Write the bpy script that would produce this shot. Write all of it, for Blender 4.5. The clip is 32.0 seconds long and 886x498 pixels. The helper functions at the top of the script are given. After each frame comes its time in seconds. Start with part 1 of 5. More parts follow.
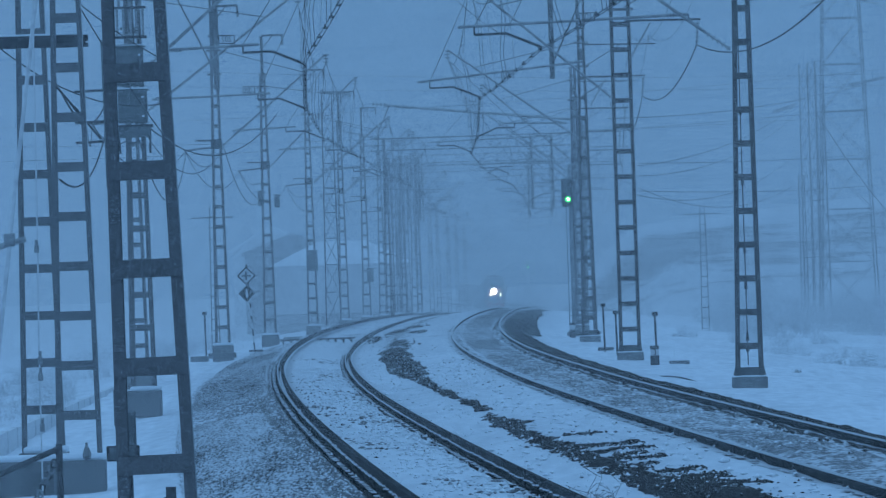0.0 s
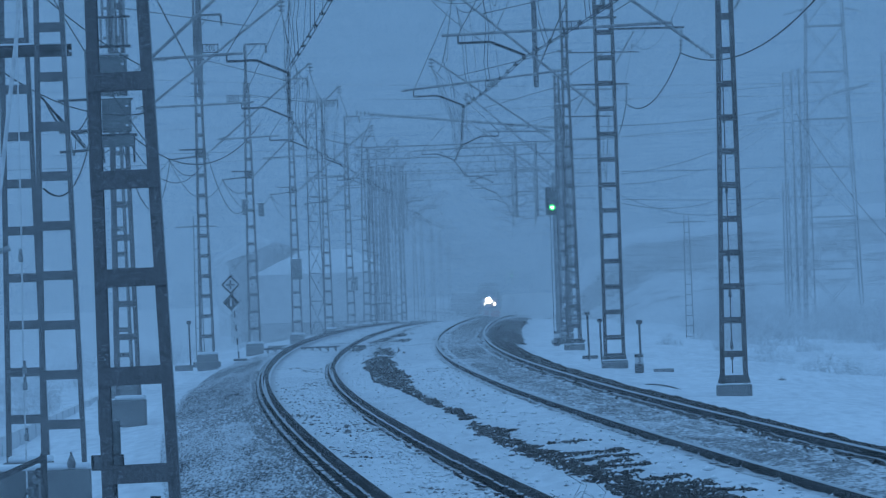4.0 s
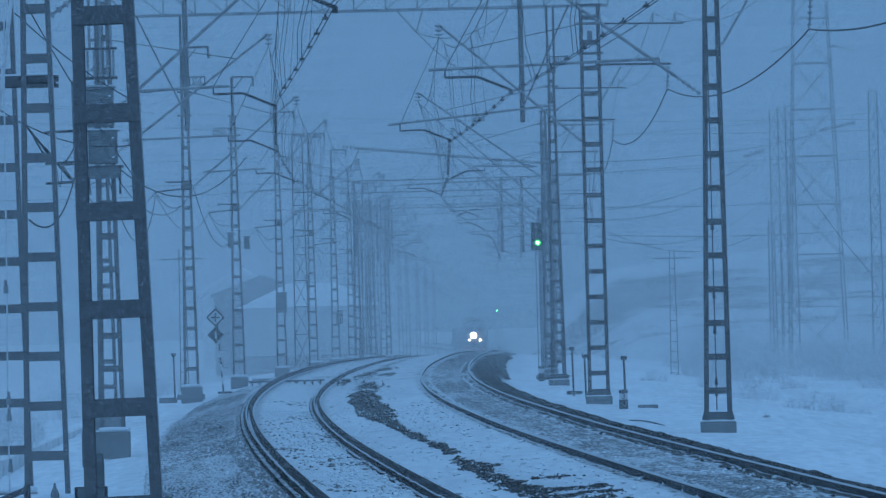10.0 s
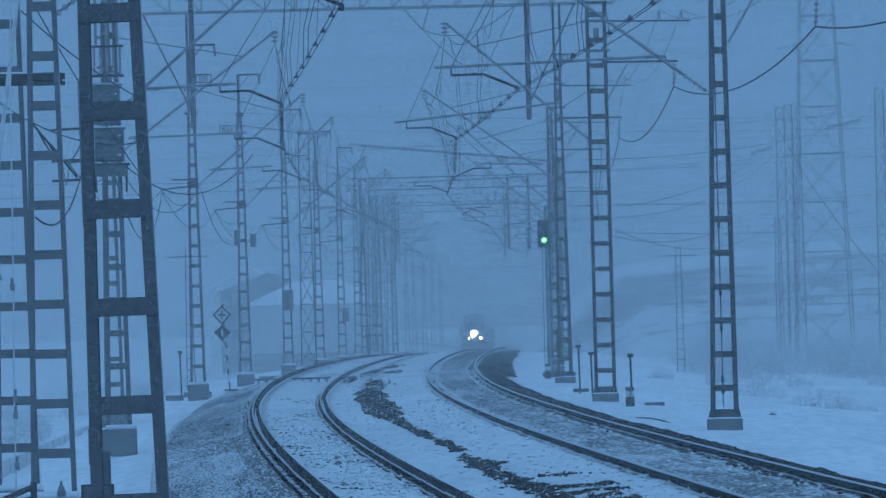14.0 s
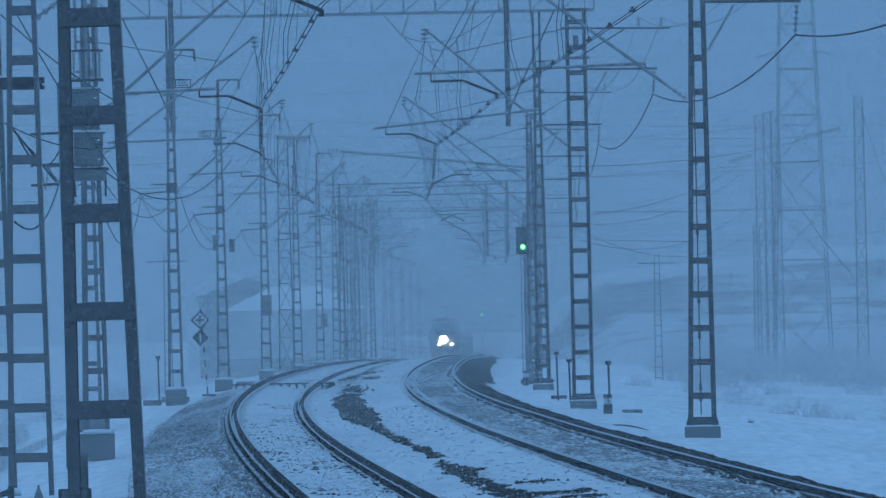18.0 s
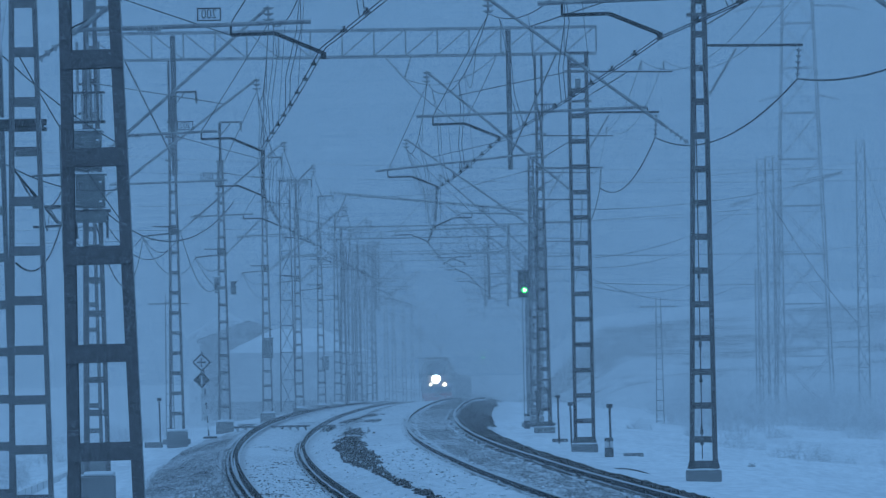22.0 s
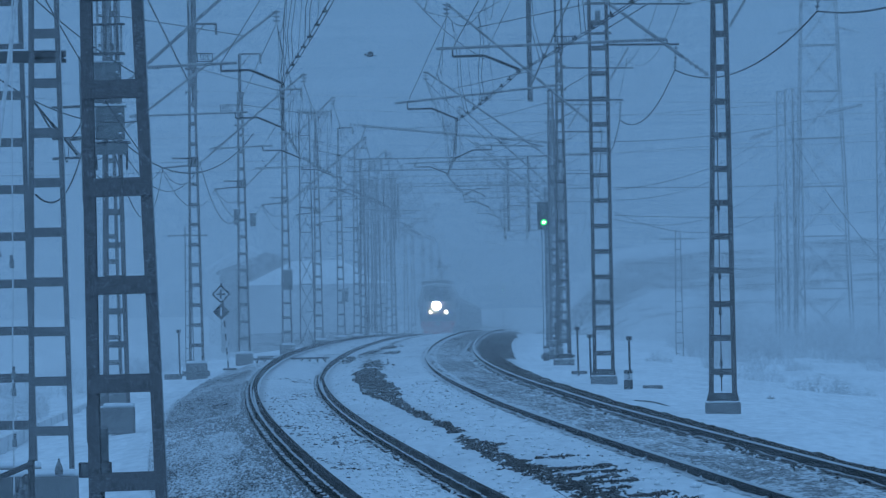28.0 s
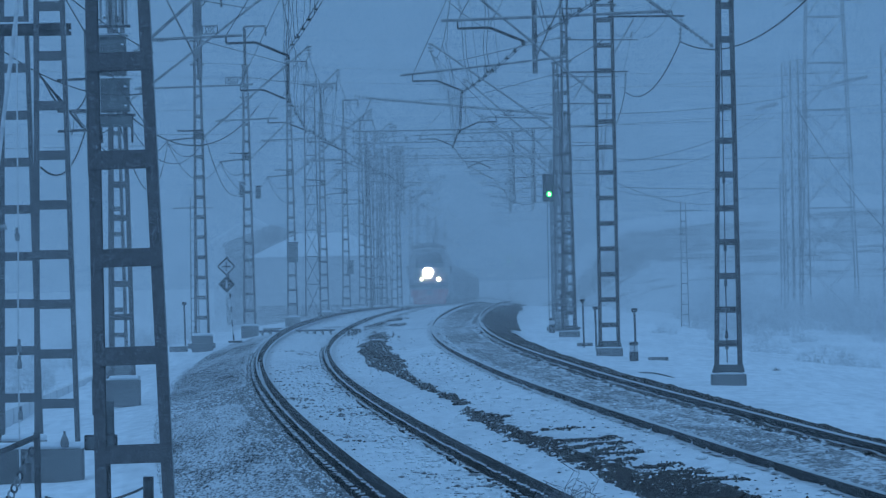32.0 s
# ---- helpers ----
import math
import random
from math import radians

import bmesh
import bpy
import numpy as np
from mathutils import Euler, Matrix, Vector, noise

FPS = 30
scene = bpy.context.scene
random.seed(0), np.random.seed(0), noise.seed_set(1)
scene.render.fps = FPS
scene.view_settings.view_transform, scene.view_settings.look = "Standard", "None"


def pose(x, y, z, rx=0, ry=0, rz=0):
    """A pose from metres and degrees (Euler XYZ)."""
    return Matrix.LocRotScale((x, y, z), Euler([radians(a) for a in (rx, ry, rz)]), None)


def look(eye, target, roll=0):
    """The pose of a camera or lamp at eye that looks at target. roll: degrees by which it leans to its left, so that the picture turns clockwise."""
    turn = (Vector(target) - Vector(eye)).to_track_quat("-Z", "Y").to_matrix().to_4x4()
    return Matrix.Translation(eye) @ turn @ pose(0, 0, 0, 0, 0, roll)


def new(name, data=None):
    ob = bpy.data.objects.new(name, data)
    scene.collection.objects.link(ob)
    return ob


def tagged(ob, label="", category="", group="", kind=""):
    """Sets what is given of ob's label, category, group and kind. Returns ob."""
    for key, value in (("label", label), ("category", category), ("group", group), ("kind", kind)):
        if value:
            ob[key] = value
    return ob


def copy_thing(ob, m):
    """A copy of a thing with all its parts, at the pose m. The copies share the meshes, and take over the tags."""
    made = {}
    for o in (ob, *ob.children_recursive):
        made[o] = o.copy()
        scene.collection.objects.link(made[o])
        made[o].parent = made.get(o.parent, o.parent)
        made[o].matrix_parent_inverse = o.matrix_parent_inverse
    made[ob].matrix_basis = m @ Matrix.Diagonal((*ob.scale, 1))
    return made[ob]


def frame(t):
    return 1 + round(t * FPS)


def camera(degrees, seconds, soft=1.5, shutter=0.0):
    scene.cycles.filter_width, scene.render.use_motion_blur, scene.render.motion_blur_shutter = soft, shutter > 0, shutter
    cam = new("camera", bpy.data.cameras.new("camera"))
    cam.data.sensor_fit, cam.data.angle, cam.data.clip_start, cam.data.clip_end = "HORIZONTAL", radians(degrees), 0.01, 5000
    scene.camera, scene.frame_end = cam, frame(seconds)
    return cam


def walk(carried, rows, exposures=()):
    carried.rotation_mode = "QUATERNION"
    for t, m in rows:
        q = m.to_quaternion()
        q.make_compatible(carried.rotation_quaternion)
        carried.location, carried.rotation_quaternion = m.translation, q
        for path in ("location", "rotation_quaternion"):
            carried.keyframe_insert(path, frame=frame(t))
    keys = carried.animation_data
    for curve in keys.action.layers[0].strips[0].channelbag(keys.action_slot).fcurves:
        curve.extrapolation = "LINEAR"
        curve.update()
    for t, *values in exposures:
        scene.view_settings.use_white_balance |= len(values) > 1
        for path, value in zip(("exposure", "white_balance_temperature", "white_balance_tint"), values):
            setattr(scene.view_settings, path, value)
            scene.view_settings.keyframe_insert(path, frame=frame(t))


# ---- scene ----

# A long lens stands still beside the line and only turns: seconds, yaw, pitch, lean to its right.
cam = camera(6.6476, 32.0, 1.25)
EYE = (0.0, 0.0, 1.803)
ROWS = [
    (0, 0.0000, 0.2243, 1.850),
    (0.5, -0.0256, 0.2093, 1.806),
    (1, -0.0608, 0.1936, 1.792),
    (1.5, -0.0872, 0.1767, 1.892),
    (2, -0.0863, 0.2279, 1.968),
    (2.5, -0.1107, 0.2183, 1.961),
    (3, -0.1119, 0.2383, 1.950),
    (3.5, -0.1119, 0.2708, 1.995),
    (5.5, -0.1476, 0.3030, 1.793),
    (6, -0.1308, 0.3486, 1.793),
    (6.5, -0.1024, 0.3977, 1.579),
    (7, -0.1071, 0.4976, 1.437),
    (7.5, -0.1361, 0.5244, 1.528),
    (8, -0.1956, 0.5228, 1.539),
    (8.5, -0.2159, 0.5707, 1.659),
    (9, -0.2656, 0.5941, 1.625),
    (9.5, -0.2445, 0.6042, 1.586),
    (10, -0.2315, 0.5394, 1.513),
    (10.5, -0.2394, 0.4917, 1.577),
    (11, -0.2581, 0.4635, 1.592),
    (11.5, -0.2606, 0.4930, 1.686),
    (12, -0.2343, 0.4980, 1.707),
    (12.5, -0.1909, 0.4938, 1.601),
    (13, -0.1552, 0.4611, 1.610),
    (13.5, -0.1456, 0.4837, 1.695),
    (14, -0.1832, 0.5220, 1.530),
    (14.5, -0.2128, 0.5761, 1.624),
    (15, -0.2615, 0.6606, 1.579),
    (15.5, -0.3097, 0.5939, 1.598),
    (17.5, -0.3504, 0.5969, 1.407),
    (18, -0.3465, 0.5654, 1.230),
    (18.5, -0.3308, 0.5408, 1.154),
    (19, -0.3068, 0.4747, 1.244),
    (19.5, -0.2948, 0.4187, 1.059),
    (20, -0.3155, 0.4393, 1.108),
    (20.5, -0.3338, 0.5914, 1.111),
    (21, -0.3584, 0.7871, 1.028),
    (21.5, -0.3624, 0.9022, 1.071),
    (22, -0.3361, 0.8880, 1.066),
    (22.5, -0.3106, 0.5951, 1.004),
    (23, -0.3009, 0.3982, 1.018),
    (23.5, -0.2690, 0.3556, 1.121),
    (24, -0.2407, 0.3119, 1.089),
    (24.5, -0.2207, 0.2761, 1.018),
    (25, -0.2166, 0.2437, 1.033),
    (25.5, -0.2235, 0.2501, 1.033),
    (27.5, -0.2025, 0.3243, 0.996),
    (28, -0.1901, 0.3804, 1.006),
    (28.5, -0.2257, 0.4413, 0.904),
    (29, -0.2238, 0.4574, 0.991),
    (29.5, -0.2173, 0.4586, 1.004),
    (30, -0.1918, 0.4112, 0.931),
    (30.5, -0.1510, 0.3727, 1.072),
    (31, -0.1301, 0.2973, 1.019),
    (31.5, -0.1414, 0.1995, 1.016),
    (32, -0.1495, 0.1715, 1.084),
]
walk(cam, [(t, pose(*EYE, 90 + pitch, lean, yaw)) for t, yaw, pitch, lean in ROWS], ((0, 0.11), (16, 0.08), (32, 0.06)))

# ---- sky and light: a blue overcast dusk, brighter overhead than at the horizon ----
world = bpy.data.worlds.new("overcast")
scene.world = world
world.use_nodes = True
wn, wl = world.node_tree.nodes, world.node_tree.links
wn.clear()
w_out, w_bg = wn.new("ShaderNodeOutputWorld"), wn.new("ShaderNodeBackground")
w_co, w_sep, w_ramp = wn.new("ShaderNodeTexCoord"), wn.new("ShaderNodeSeparateXYZ"), wn.new("ShaderNodeValToRGB")
w_ramp.color_ramp.elements[0].position, w_ramp.color_ramp.elements[0].color = 0.0, (0.074, 0.19, 0.373, 1)
w_ramp.color_ramp.elements[1].position, w_ramp.color_ramp.elements[1].color = 1.0, (0.245, 0.54, 0.975, 1)
w_bg.inputs["Strength"].default_value = 1.0
wl.new(w_co.outputs["Generated"], w_sep.inputs[0])
wl.new(w_sep.outputs["Z"], w_ramp.inputs[0])
wl.new(w_ramp.outputs[0], w_bg.inputs[0])
wl.new(w_bg.outputs[0], w_out.inputs[0])
sun_data = bpy.data.lights.new("sun", "SUN")
sun_data.energy, sun_data.angle, sun_data.color = 0.12, radians(60), (0.5, 0.78, 1.0)
sun = new("sun", sun_data)
sun.matrix_world = look((0, 0, 60), (12, 25, 0))

# ---- materials ----


def material(name, colour, rough=0.7, metal=0.0, second=None, scale=3.0, amount=0.5, fine=40.0, bump=0.0, bump_scale=30.0, spread=0.12, gloss=0.5, side_tone=0.0):
    """A surface with two scales of variation: broad stains towards the second colour and a fine grain, with relief;
    faces turned left or right get more of the second colour.
    """
    m = bpy.data.materials.new(name)
    m.use_nodes = True
    n, l = m.node_tree.nodes, m.node_tree.links
    b = n["Principled BSDF"]
    b.inputs["Roughness"].default_value, b.inputs["Metallic"].default_value = rough, metal
    b.inputs["Specular IOR Level"].default_value = gloss
    co = n.new("ShaderNodeTexCoord")
    broad, grain = n.new("ShaderNodeTexNoise"), n.new("ShaderNodeTexNoise")
    broad.inputs["Scale"].default_value, broad.inputs["Detail"].default_value = scale, 6
    grain.inputs["Scale"].default_value, grain.inputs["Detail"].default_value = fine, 3
    ramp = n.new("ShaderNodeValToRGB")
    ramp.color_ramp.elements[0].position, ramp.color_ramp.elements[1].position = amount - spread, amount + spread
    ramp.color_ramp.elements[0].color, ramp.color_ramp.elements[1].color = (*colour, 1), (*(second or [c * 0.7 for c in colour]), 1)
    mix = n.new("ShaderNodeMix")
    mix.data_type, mix.blend_type = "RGBA", "OVERLAY"
    mix.inputs[0].default_value = 0.35
    l.new(co.outputs["Object"], broad.inputs["Vector"])
    l.new(co.outputs["Object"], grain.inputs["Vector"])
    if side_tone:
        # Adds second colour by how far a face turns along x, either way.
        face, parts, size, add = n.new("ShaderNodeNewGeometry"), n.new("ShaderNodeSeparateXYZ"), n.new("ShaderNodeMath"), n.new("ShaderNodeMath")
        size.operation, add.operation, add.inputs[1].default_value = "ABSOLUTE", "MULTIPLY_ADD", side_tone
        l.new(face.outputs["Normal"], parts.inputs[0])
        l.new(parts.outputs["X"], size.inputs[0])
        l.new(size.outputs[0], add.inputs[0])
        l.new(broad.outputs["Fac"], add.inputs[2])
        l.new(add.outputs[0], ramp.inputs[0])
    else:
        l.new(broad.outputs["Fac"], ramp.inputs[0])
    l.new(ramp.outputs[0], mix.inputs[6])
    l.new(grain.outputs["Fac"], mix.inputs[7])
    l.new(mix.outputs[2], b.inputs["Base Color"])
    if bump:
        bn, rel = n.new("ShaderNodeBump"), n.new("ShaderNodeTexNoise")
        rel.inputs["Scale"].default_value, rel.inputs["Detail"].default_value = bump_scale, 5
        bn.inputs["Strength"].default_value, bn.inputs["Distance"].default_value = bump, 0.02
        l.new(co.outputs["Object"], rel.inputs["Vector"])
        l.new(rel.outputs["Fac"], bn.inputs["Height"])
        l.new(bn.outputs[0], b.inputs["Normal"])
    return m


def glow(name, colour, strength):
    m = bpy.data.materials.new(name)
    m.use_nodes = True
    b = m.node_tree.nodes["Principled BSDF"]
    b.inputs["Base Color"].default_value = (*colour, 1)
    b.inputs["Emission Color"].default_value = (*colour, 1)
    b.inputs["Emission Strength"].default_value = strength
    return m


SNOW = (0.84, 0.87, 0.9)
STEEL = material("painted_steel", (0.04, 0.041, 0.045), 0.6, 0.0, (0.11, 0.115, 0.12), 9.0, 0.62, 60.0, 0.3, 60.0)
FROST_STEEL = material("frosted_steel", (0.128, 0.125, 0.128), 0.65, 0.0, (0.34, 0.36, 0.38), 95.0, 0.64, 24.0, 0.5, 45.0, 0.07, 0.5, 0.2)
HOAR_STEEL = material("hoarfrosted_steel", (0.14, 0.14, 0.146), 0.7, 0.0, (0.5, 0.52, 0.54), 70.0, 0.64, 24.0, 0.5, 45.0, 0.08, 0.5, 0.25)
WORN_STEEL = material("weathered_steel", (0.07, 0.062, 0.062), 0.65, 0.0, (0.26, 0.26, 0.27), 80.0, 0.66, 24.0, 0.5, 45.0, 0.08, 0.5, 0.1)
GALV = material("galvanised_pipe", (0.2, 0.21, 0.22), 0.5, 0.3, (0.34, 0.35, 0.36), 6.0, 0.5, 50.0)
PORCELAIN = material("insulator_porcelain", (0.24, 0.25, 0.26), 0.4, 0.0, (0.4, 0.41, 0.42), 12.0)
WIRE = material("wire", (0.025, 0.027, 0.03), 0.6, 0.2)
CONCRETE = material("concrete", (0.22, 0.225, 0.23), 0.9, 0.0, (0.14, 0.145, 0.15), 2.5, 0.55, 40.0, 0.4, 40.0)
SNOW_CAP = material("snow_cap", SNOW, 0.9, 0.0, (0.76, 0.8, 0.85), 2.0, 0.5, 20.0, 0.4, 12.0)
RAIL_STEEL = material("rail_steel", (0.014, 0.013, 0.014), 0.75, 0.0, (0.03, 0.027, 0.026), 5.0, 0.55, 60.0, 0.2, 50.0, 0.12, 0.15)
FROSTED_RAIL = material("frosted_rail_steel", (0.024, 0.024, 0.026), 0.8, 0.0, (0.06, 0.062, 0.065), 4.0, 0.55, 40.0, 0.2, 50.0, 0.12, 0.1)
RAIL_HEAD = material("rail_head", (0.55, 0.56, 0.58), 0.28, 0.9, (0.42, 0.42, 0.43), 4.0)
DULL_HEAD = material("dull_rail_head", (0.014, 0.014, 0.015), 0.8, 0.0, (0.035, 0.035, 0.037), 2.0, 0.6, 40.0, 0.0, 30.0, 0.12, 0.06)
WHITE = material("white_paint", (0.72, 0.73, 0.74), 0.6, 0.0, (0.55, 0.56, 0.58), 10.0)
BLACK = material("black_paint", (0.02, 0.021, 0.023), 0.55, 0.0, (0.05, 0.05, 0.055), 10.0)
GREY_BOX = material("grey_enamel", (0.17, 0.185, 0.19), 0.5, 0.1, (0.1, 0.11, 0.115), 5.0)
FOG = material("fog_drops", (0.9, 0.91, 0.92), 1.0)
CAB_GLASS = material("dark_glass", (0.012, 0.014, 0.018), 0.12)
LOCO_DARK = material("dark_underframe", (0.03, 0.03, 0.032), 0.7, 0.0, (0.2, 0.2, 0.21), 3.0, 0.65)
FAR_LAMP = glow("far_green_lamp", (0.08, 1.0, 0.2), 20)
GREEN_LAMP = glow("green_lamp", (0.03, 1.0, 0.13), 2.2)
LAMP_CORE = glow("green_lamp_core", (0.55, 1.0, 0.62), 14.0)


# ---- line of the railway: the left track's axis and the height of its rails, by the distance ahead ----
KNOT_Y = (-60, 0, 30, 48, 95, 141, 202, 300, 405, 470, 540, 587, 650, 713, 847, 995, 1035, 1090, 1250, 1600)
KNOT_X = (9.3, 4.4, 2.578, 1.529, -0.622, -2.159, -3.343, -3.415, -2.006, -0.92, -0.129, 0.474, 1.7, 3.1, 5.85, 8.25, 8.25, 7.35, 4.0, -6.0)
KNOT_Z = (-0.6, -0.36, -0.263, -0.231, -0.148, -0.101, -0.053, 0.001, -0.055, -0.235, -0.545, -0.79, -1.26, -1.69, -2.52, -2.72, -2.75, -2.7, -2.6, -2.5)


def spline(xs, ys):
    """A natural cubic through the knots."""
    x, y = np.array(xs, float), np.array(ys, float)
    h, n = np.diff(x), len(x)
    a, r = np.eye(n), np.zeros(n)
    for i in range(1, n - 1):
        a[i, i - 1:i + 2] = h[i - 1], 2 * (h[i - 1] + h[i]), h[i]
        r[i] = 6 * ((y[i + 1] - y[i]) / h[i] - (y[i] - y[i - 1]) / h[i - 1])
    k = np.linalg.solve(a, r)

    def at(q):
        q = np.asarray(q, float)
        i = np.clip(np.searchsorted(x, q) - 1, 0, n - 2)
        t0, t1 = x[i + 1] - q, q - x[i]
        return (k[i] * t0 ** 3 + k[i + 1] * t1 ** 3) / (6 * h[i]) + (y[i] / h[i] - k[i] * h[i] / 6) * t0 + (y[i + 1] / h[i] - k[i + 1] * h[i] / 6) * t1
    return at


axis_x, rail_z = spline(KNOT_Y, KNOT_X), spline(KNOT_Y, KNOT_Z)


def gap(y):
    """The distance between the two tracks' axes."""
    return np.interp(y, (60, 130, 220, 330, 480, 700), (4.063, 4.195, 4.558, 4.97, 5.348, 5.5))


def cant(y):
    """Half the height by which the outer rail of the left track stands over the inner one."""
    return np.interp(y, (60, 150, 260, 420), (0.043, 0.072, 0.125, 0.03))


def right_lift(y):
    """How much higher the right track lies."""
    return np.interp(y, (60, 150, 260, 420, 600), (0.034, 0.12, 0.105, 0.18, 0.1))


# ---- mesh helpers ----


def part(name, bm, mat, parent=None, label="", smooth=False):
    me = bpy.data.meshes.new(name)
    bm.normal_update()
    bm.to_mesh(me)
    bm.free()
    me.materials.append(mat)
    if smooth:
        for f in me.polygons:
            f.use_smooth = True
    ob = new(name, me)
    ob.parent = parent
    return tagged(ob, label) if label else ob


def empty(name, x=0, y=0, z=0, rz=0):
    ob = new(name)
    ob.matrix_basis = pose(x, y, z, 0, 0, rz)
    return ob


def put_box(bm, x, y, z, sx, sy, sz, m=None, bevel=0.0):
    """A box by its middle and its size."""
    mat = Matrix.Translation((x, y, z)) @ Matrix.Diagonal((sx, sy, sz, 1))
    got = bmesh.ops.create_cube(bm, size=1, matrix=(m @ mat) if m else mat)
    if bevel:
        edges = list({e for v in got["verts"] for e in v.link_edges})
        bmesh.ops.bevel(bm, geom=edges, offset=bevel, segments=2, profile=0.5, affect="EDGES")
    return bm


def box(x, y, z, sx, sy, sz, m=None, bevel=0.0):
    return put_box(bmesh.new(), x, y, z, sx, sy, sz, m, bevel)


def between(a, b):
    """A frame at a whose z points to b, and the length."""
    a, b = Vector(a), Vector(b)
    d = b - a
    z = d.normalized()
    x = Vector((0, 1, 0) if abs(z.y) < 0.95 else (0, 0, 1)).cross(z).normalized()
    turn = Matrix((x, z.cross(x), z)).transposed().to_4x4()
    return Matrix.Translation(a) @ turn, d.length


def put_tube(bm, a, b, r, r2=None, n=8):
    m, length = between(a, b)
    bmesh.ops.create_cone(bm, cap_ends=True, segments=n, radius1=r, radius2=r if r2 is None else r2, depth=length, matrix=m @ Matrix.Translation((0, 0, length / 2)))
    return bm


def tube(a, b, r, r2=None, n=8):
    return put_tube(bmesh.new(), a, b, r, r2, n)


def put_bar(bm, a, b, w, d):
    m, length = between(a, b)
    return put_box(bm, 0, 0, length / 2, w, d, length, m)


def bar(a, b, w, d):
    return put_bar(bmesh.new(), a, b, w, d)


def polyline(points, r, n=5):
    """A thin tube through points."""
    bm = bmesh.new()
    pts = [Vector(p) for p in points]
    rings = []
    for i, p in enumerate(pts):
        d = (pts[min(i + 1, len(pts) - 1)] - pts[max(i - 1, 0)]).normalized()
        m = d.to_track_quat("Z", "Y").to_matrix()
        rings.append([bm.verts.new(p + m @ Vector((r * math.cos(2 * math.pi * k / n), r * math.sin(2 * math.pi * k / n), 0))) for k in range(n)])
    for a, b in zip(rings, rings[1:]):
        for k in range(n):
            bm.faces.new((a[k], a[(k + 1) % n], b[(k + 1) % n], b[k]))
    return bm


def sagging(a, b, sag, n=12):
    a, b = Vector(a), Vector(b)
    return [a.lerp(b, i / n) - Vector((0, 0, 4 * sag * (i / n) * (1 - i / n))) for i in range(n + 1)]


def grid_mesh(name, px, py, pz, mat, attributes=()):
    """A sheet from rows x columns of places."""
    rows, cols = px.shape
    me = bpy.data.meshes.new(name)
    co = np.stack([px, py, pz], -1).reshape(-1, 3).astype(np.float32)
    i = np.arange((rows - 1) * cols).reshape(rows - 1, cols)[:, :-1].ravel()
    quads = np.stack([i, i + 1, i + 1 + cols, i + cols], 1).astype(np.int32)
    me.vertices.add(len(co))
    me.vertices.foreach_set("co", co.ravel())
    me.loops.add(quads.size)
    me.loops.foreach_set("vertex_index", quads.ravel())
    me.polygons.add(len(quads))
    me.polygons.foreach_set("loop_start", np.arange(0, quads.size, 4, dtype=np.int32))
    me.polygons.foreach_set("loop_total", np.full(len(quads), 4, dtype=np.int32))
    me.polygons.foreach_set("use_smooth", np.ones(len(quads), dtype=bool))
    for key, values in attributes:
        at = me.attributes.new(key, "FLOAT", "POINT")
        at.data.foreach_set("value", values.ravel().astype(np.float32))
    me.update()
    me.validate()
    me.materials.append(mat)
    return new(name, me)


def wobble(x, y, size, seed=0):
    """Smooth value noise from -1 to 1 on arrays."""
    u, v = np.asarray(x, float) / size + 31.7 * seed, np.asarray(y, float) / size + 17.3 * seed
    i, j = np.floor(u), np.floor(v)

    def cell(a, b):
        s = np.sin(a * 127.1 + b * 311.7 + seed * 74.7) * 43758.5453
        return s - np.floor(s)
    fu, fv = u - i, v - j
    fu, fv = fu * fu * (3 - 2 * fu), fv * fv * (3 - 2 * fv)
    top = cell(i, j) * (1 - fu) + cell(i + 1, j) * fu
    low = cell(i, j + 1) * (1 - fu) + cell(i + 1, j + 1) * fu
    return 2 * (top * (1 - fv) + low * fv) - 1


# ---- ground ----


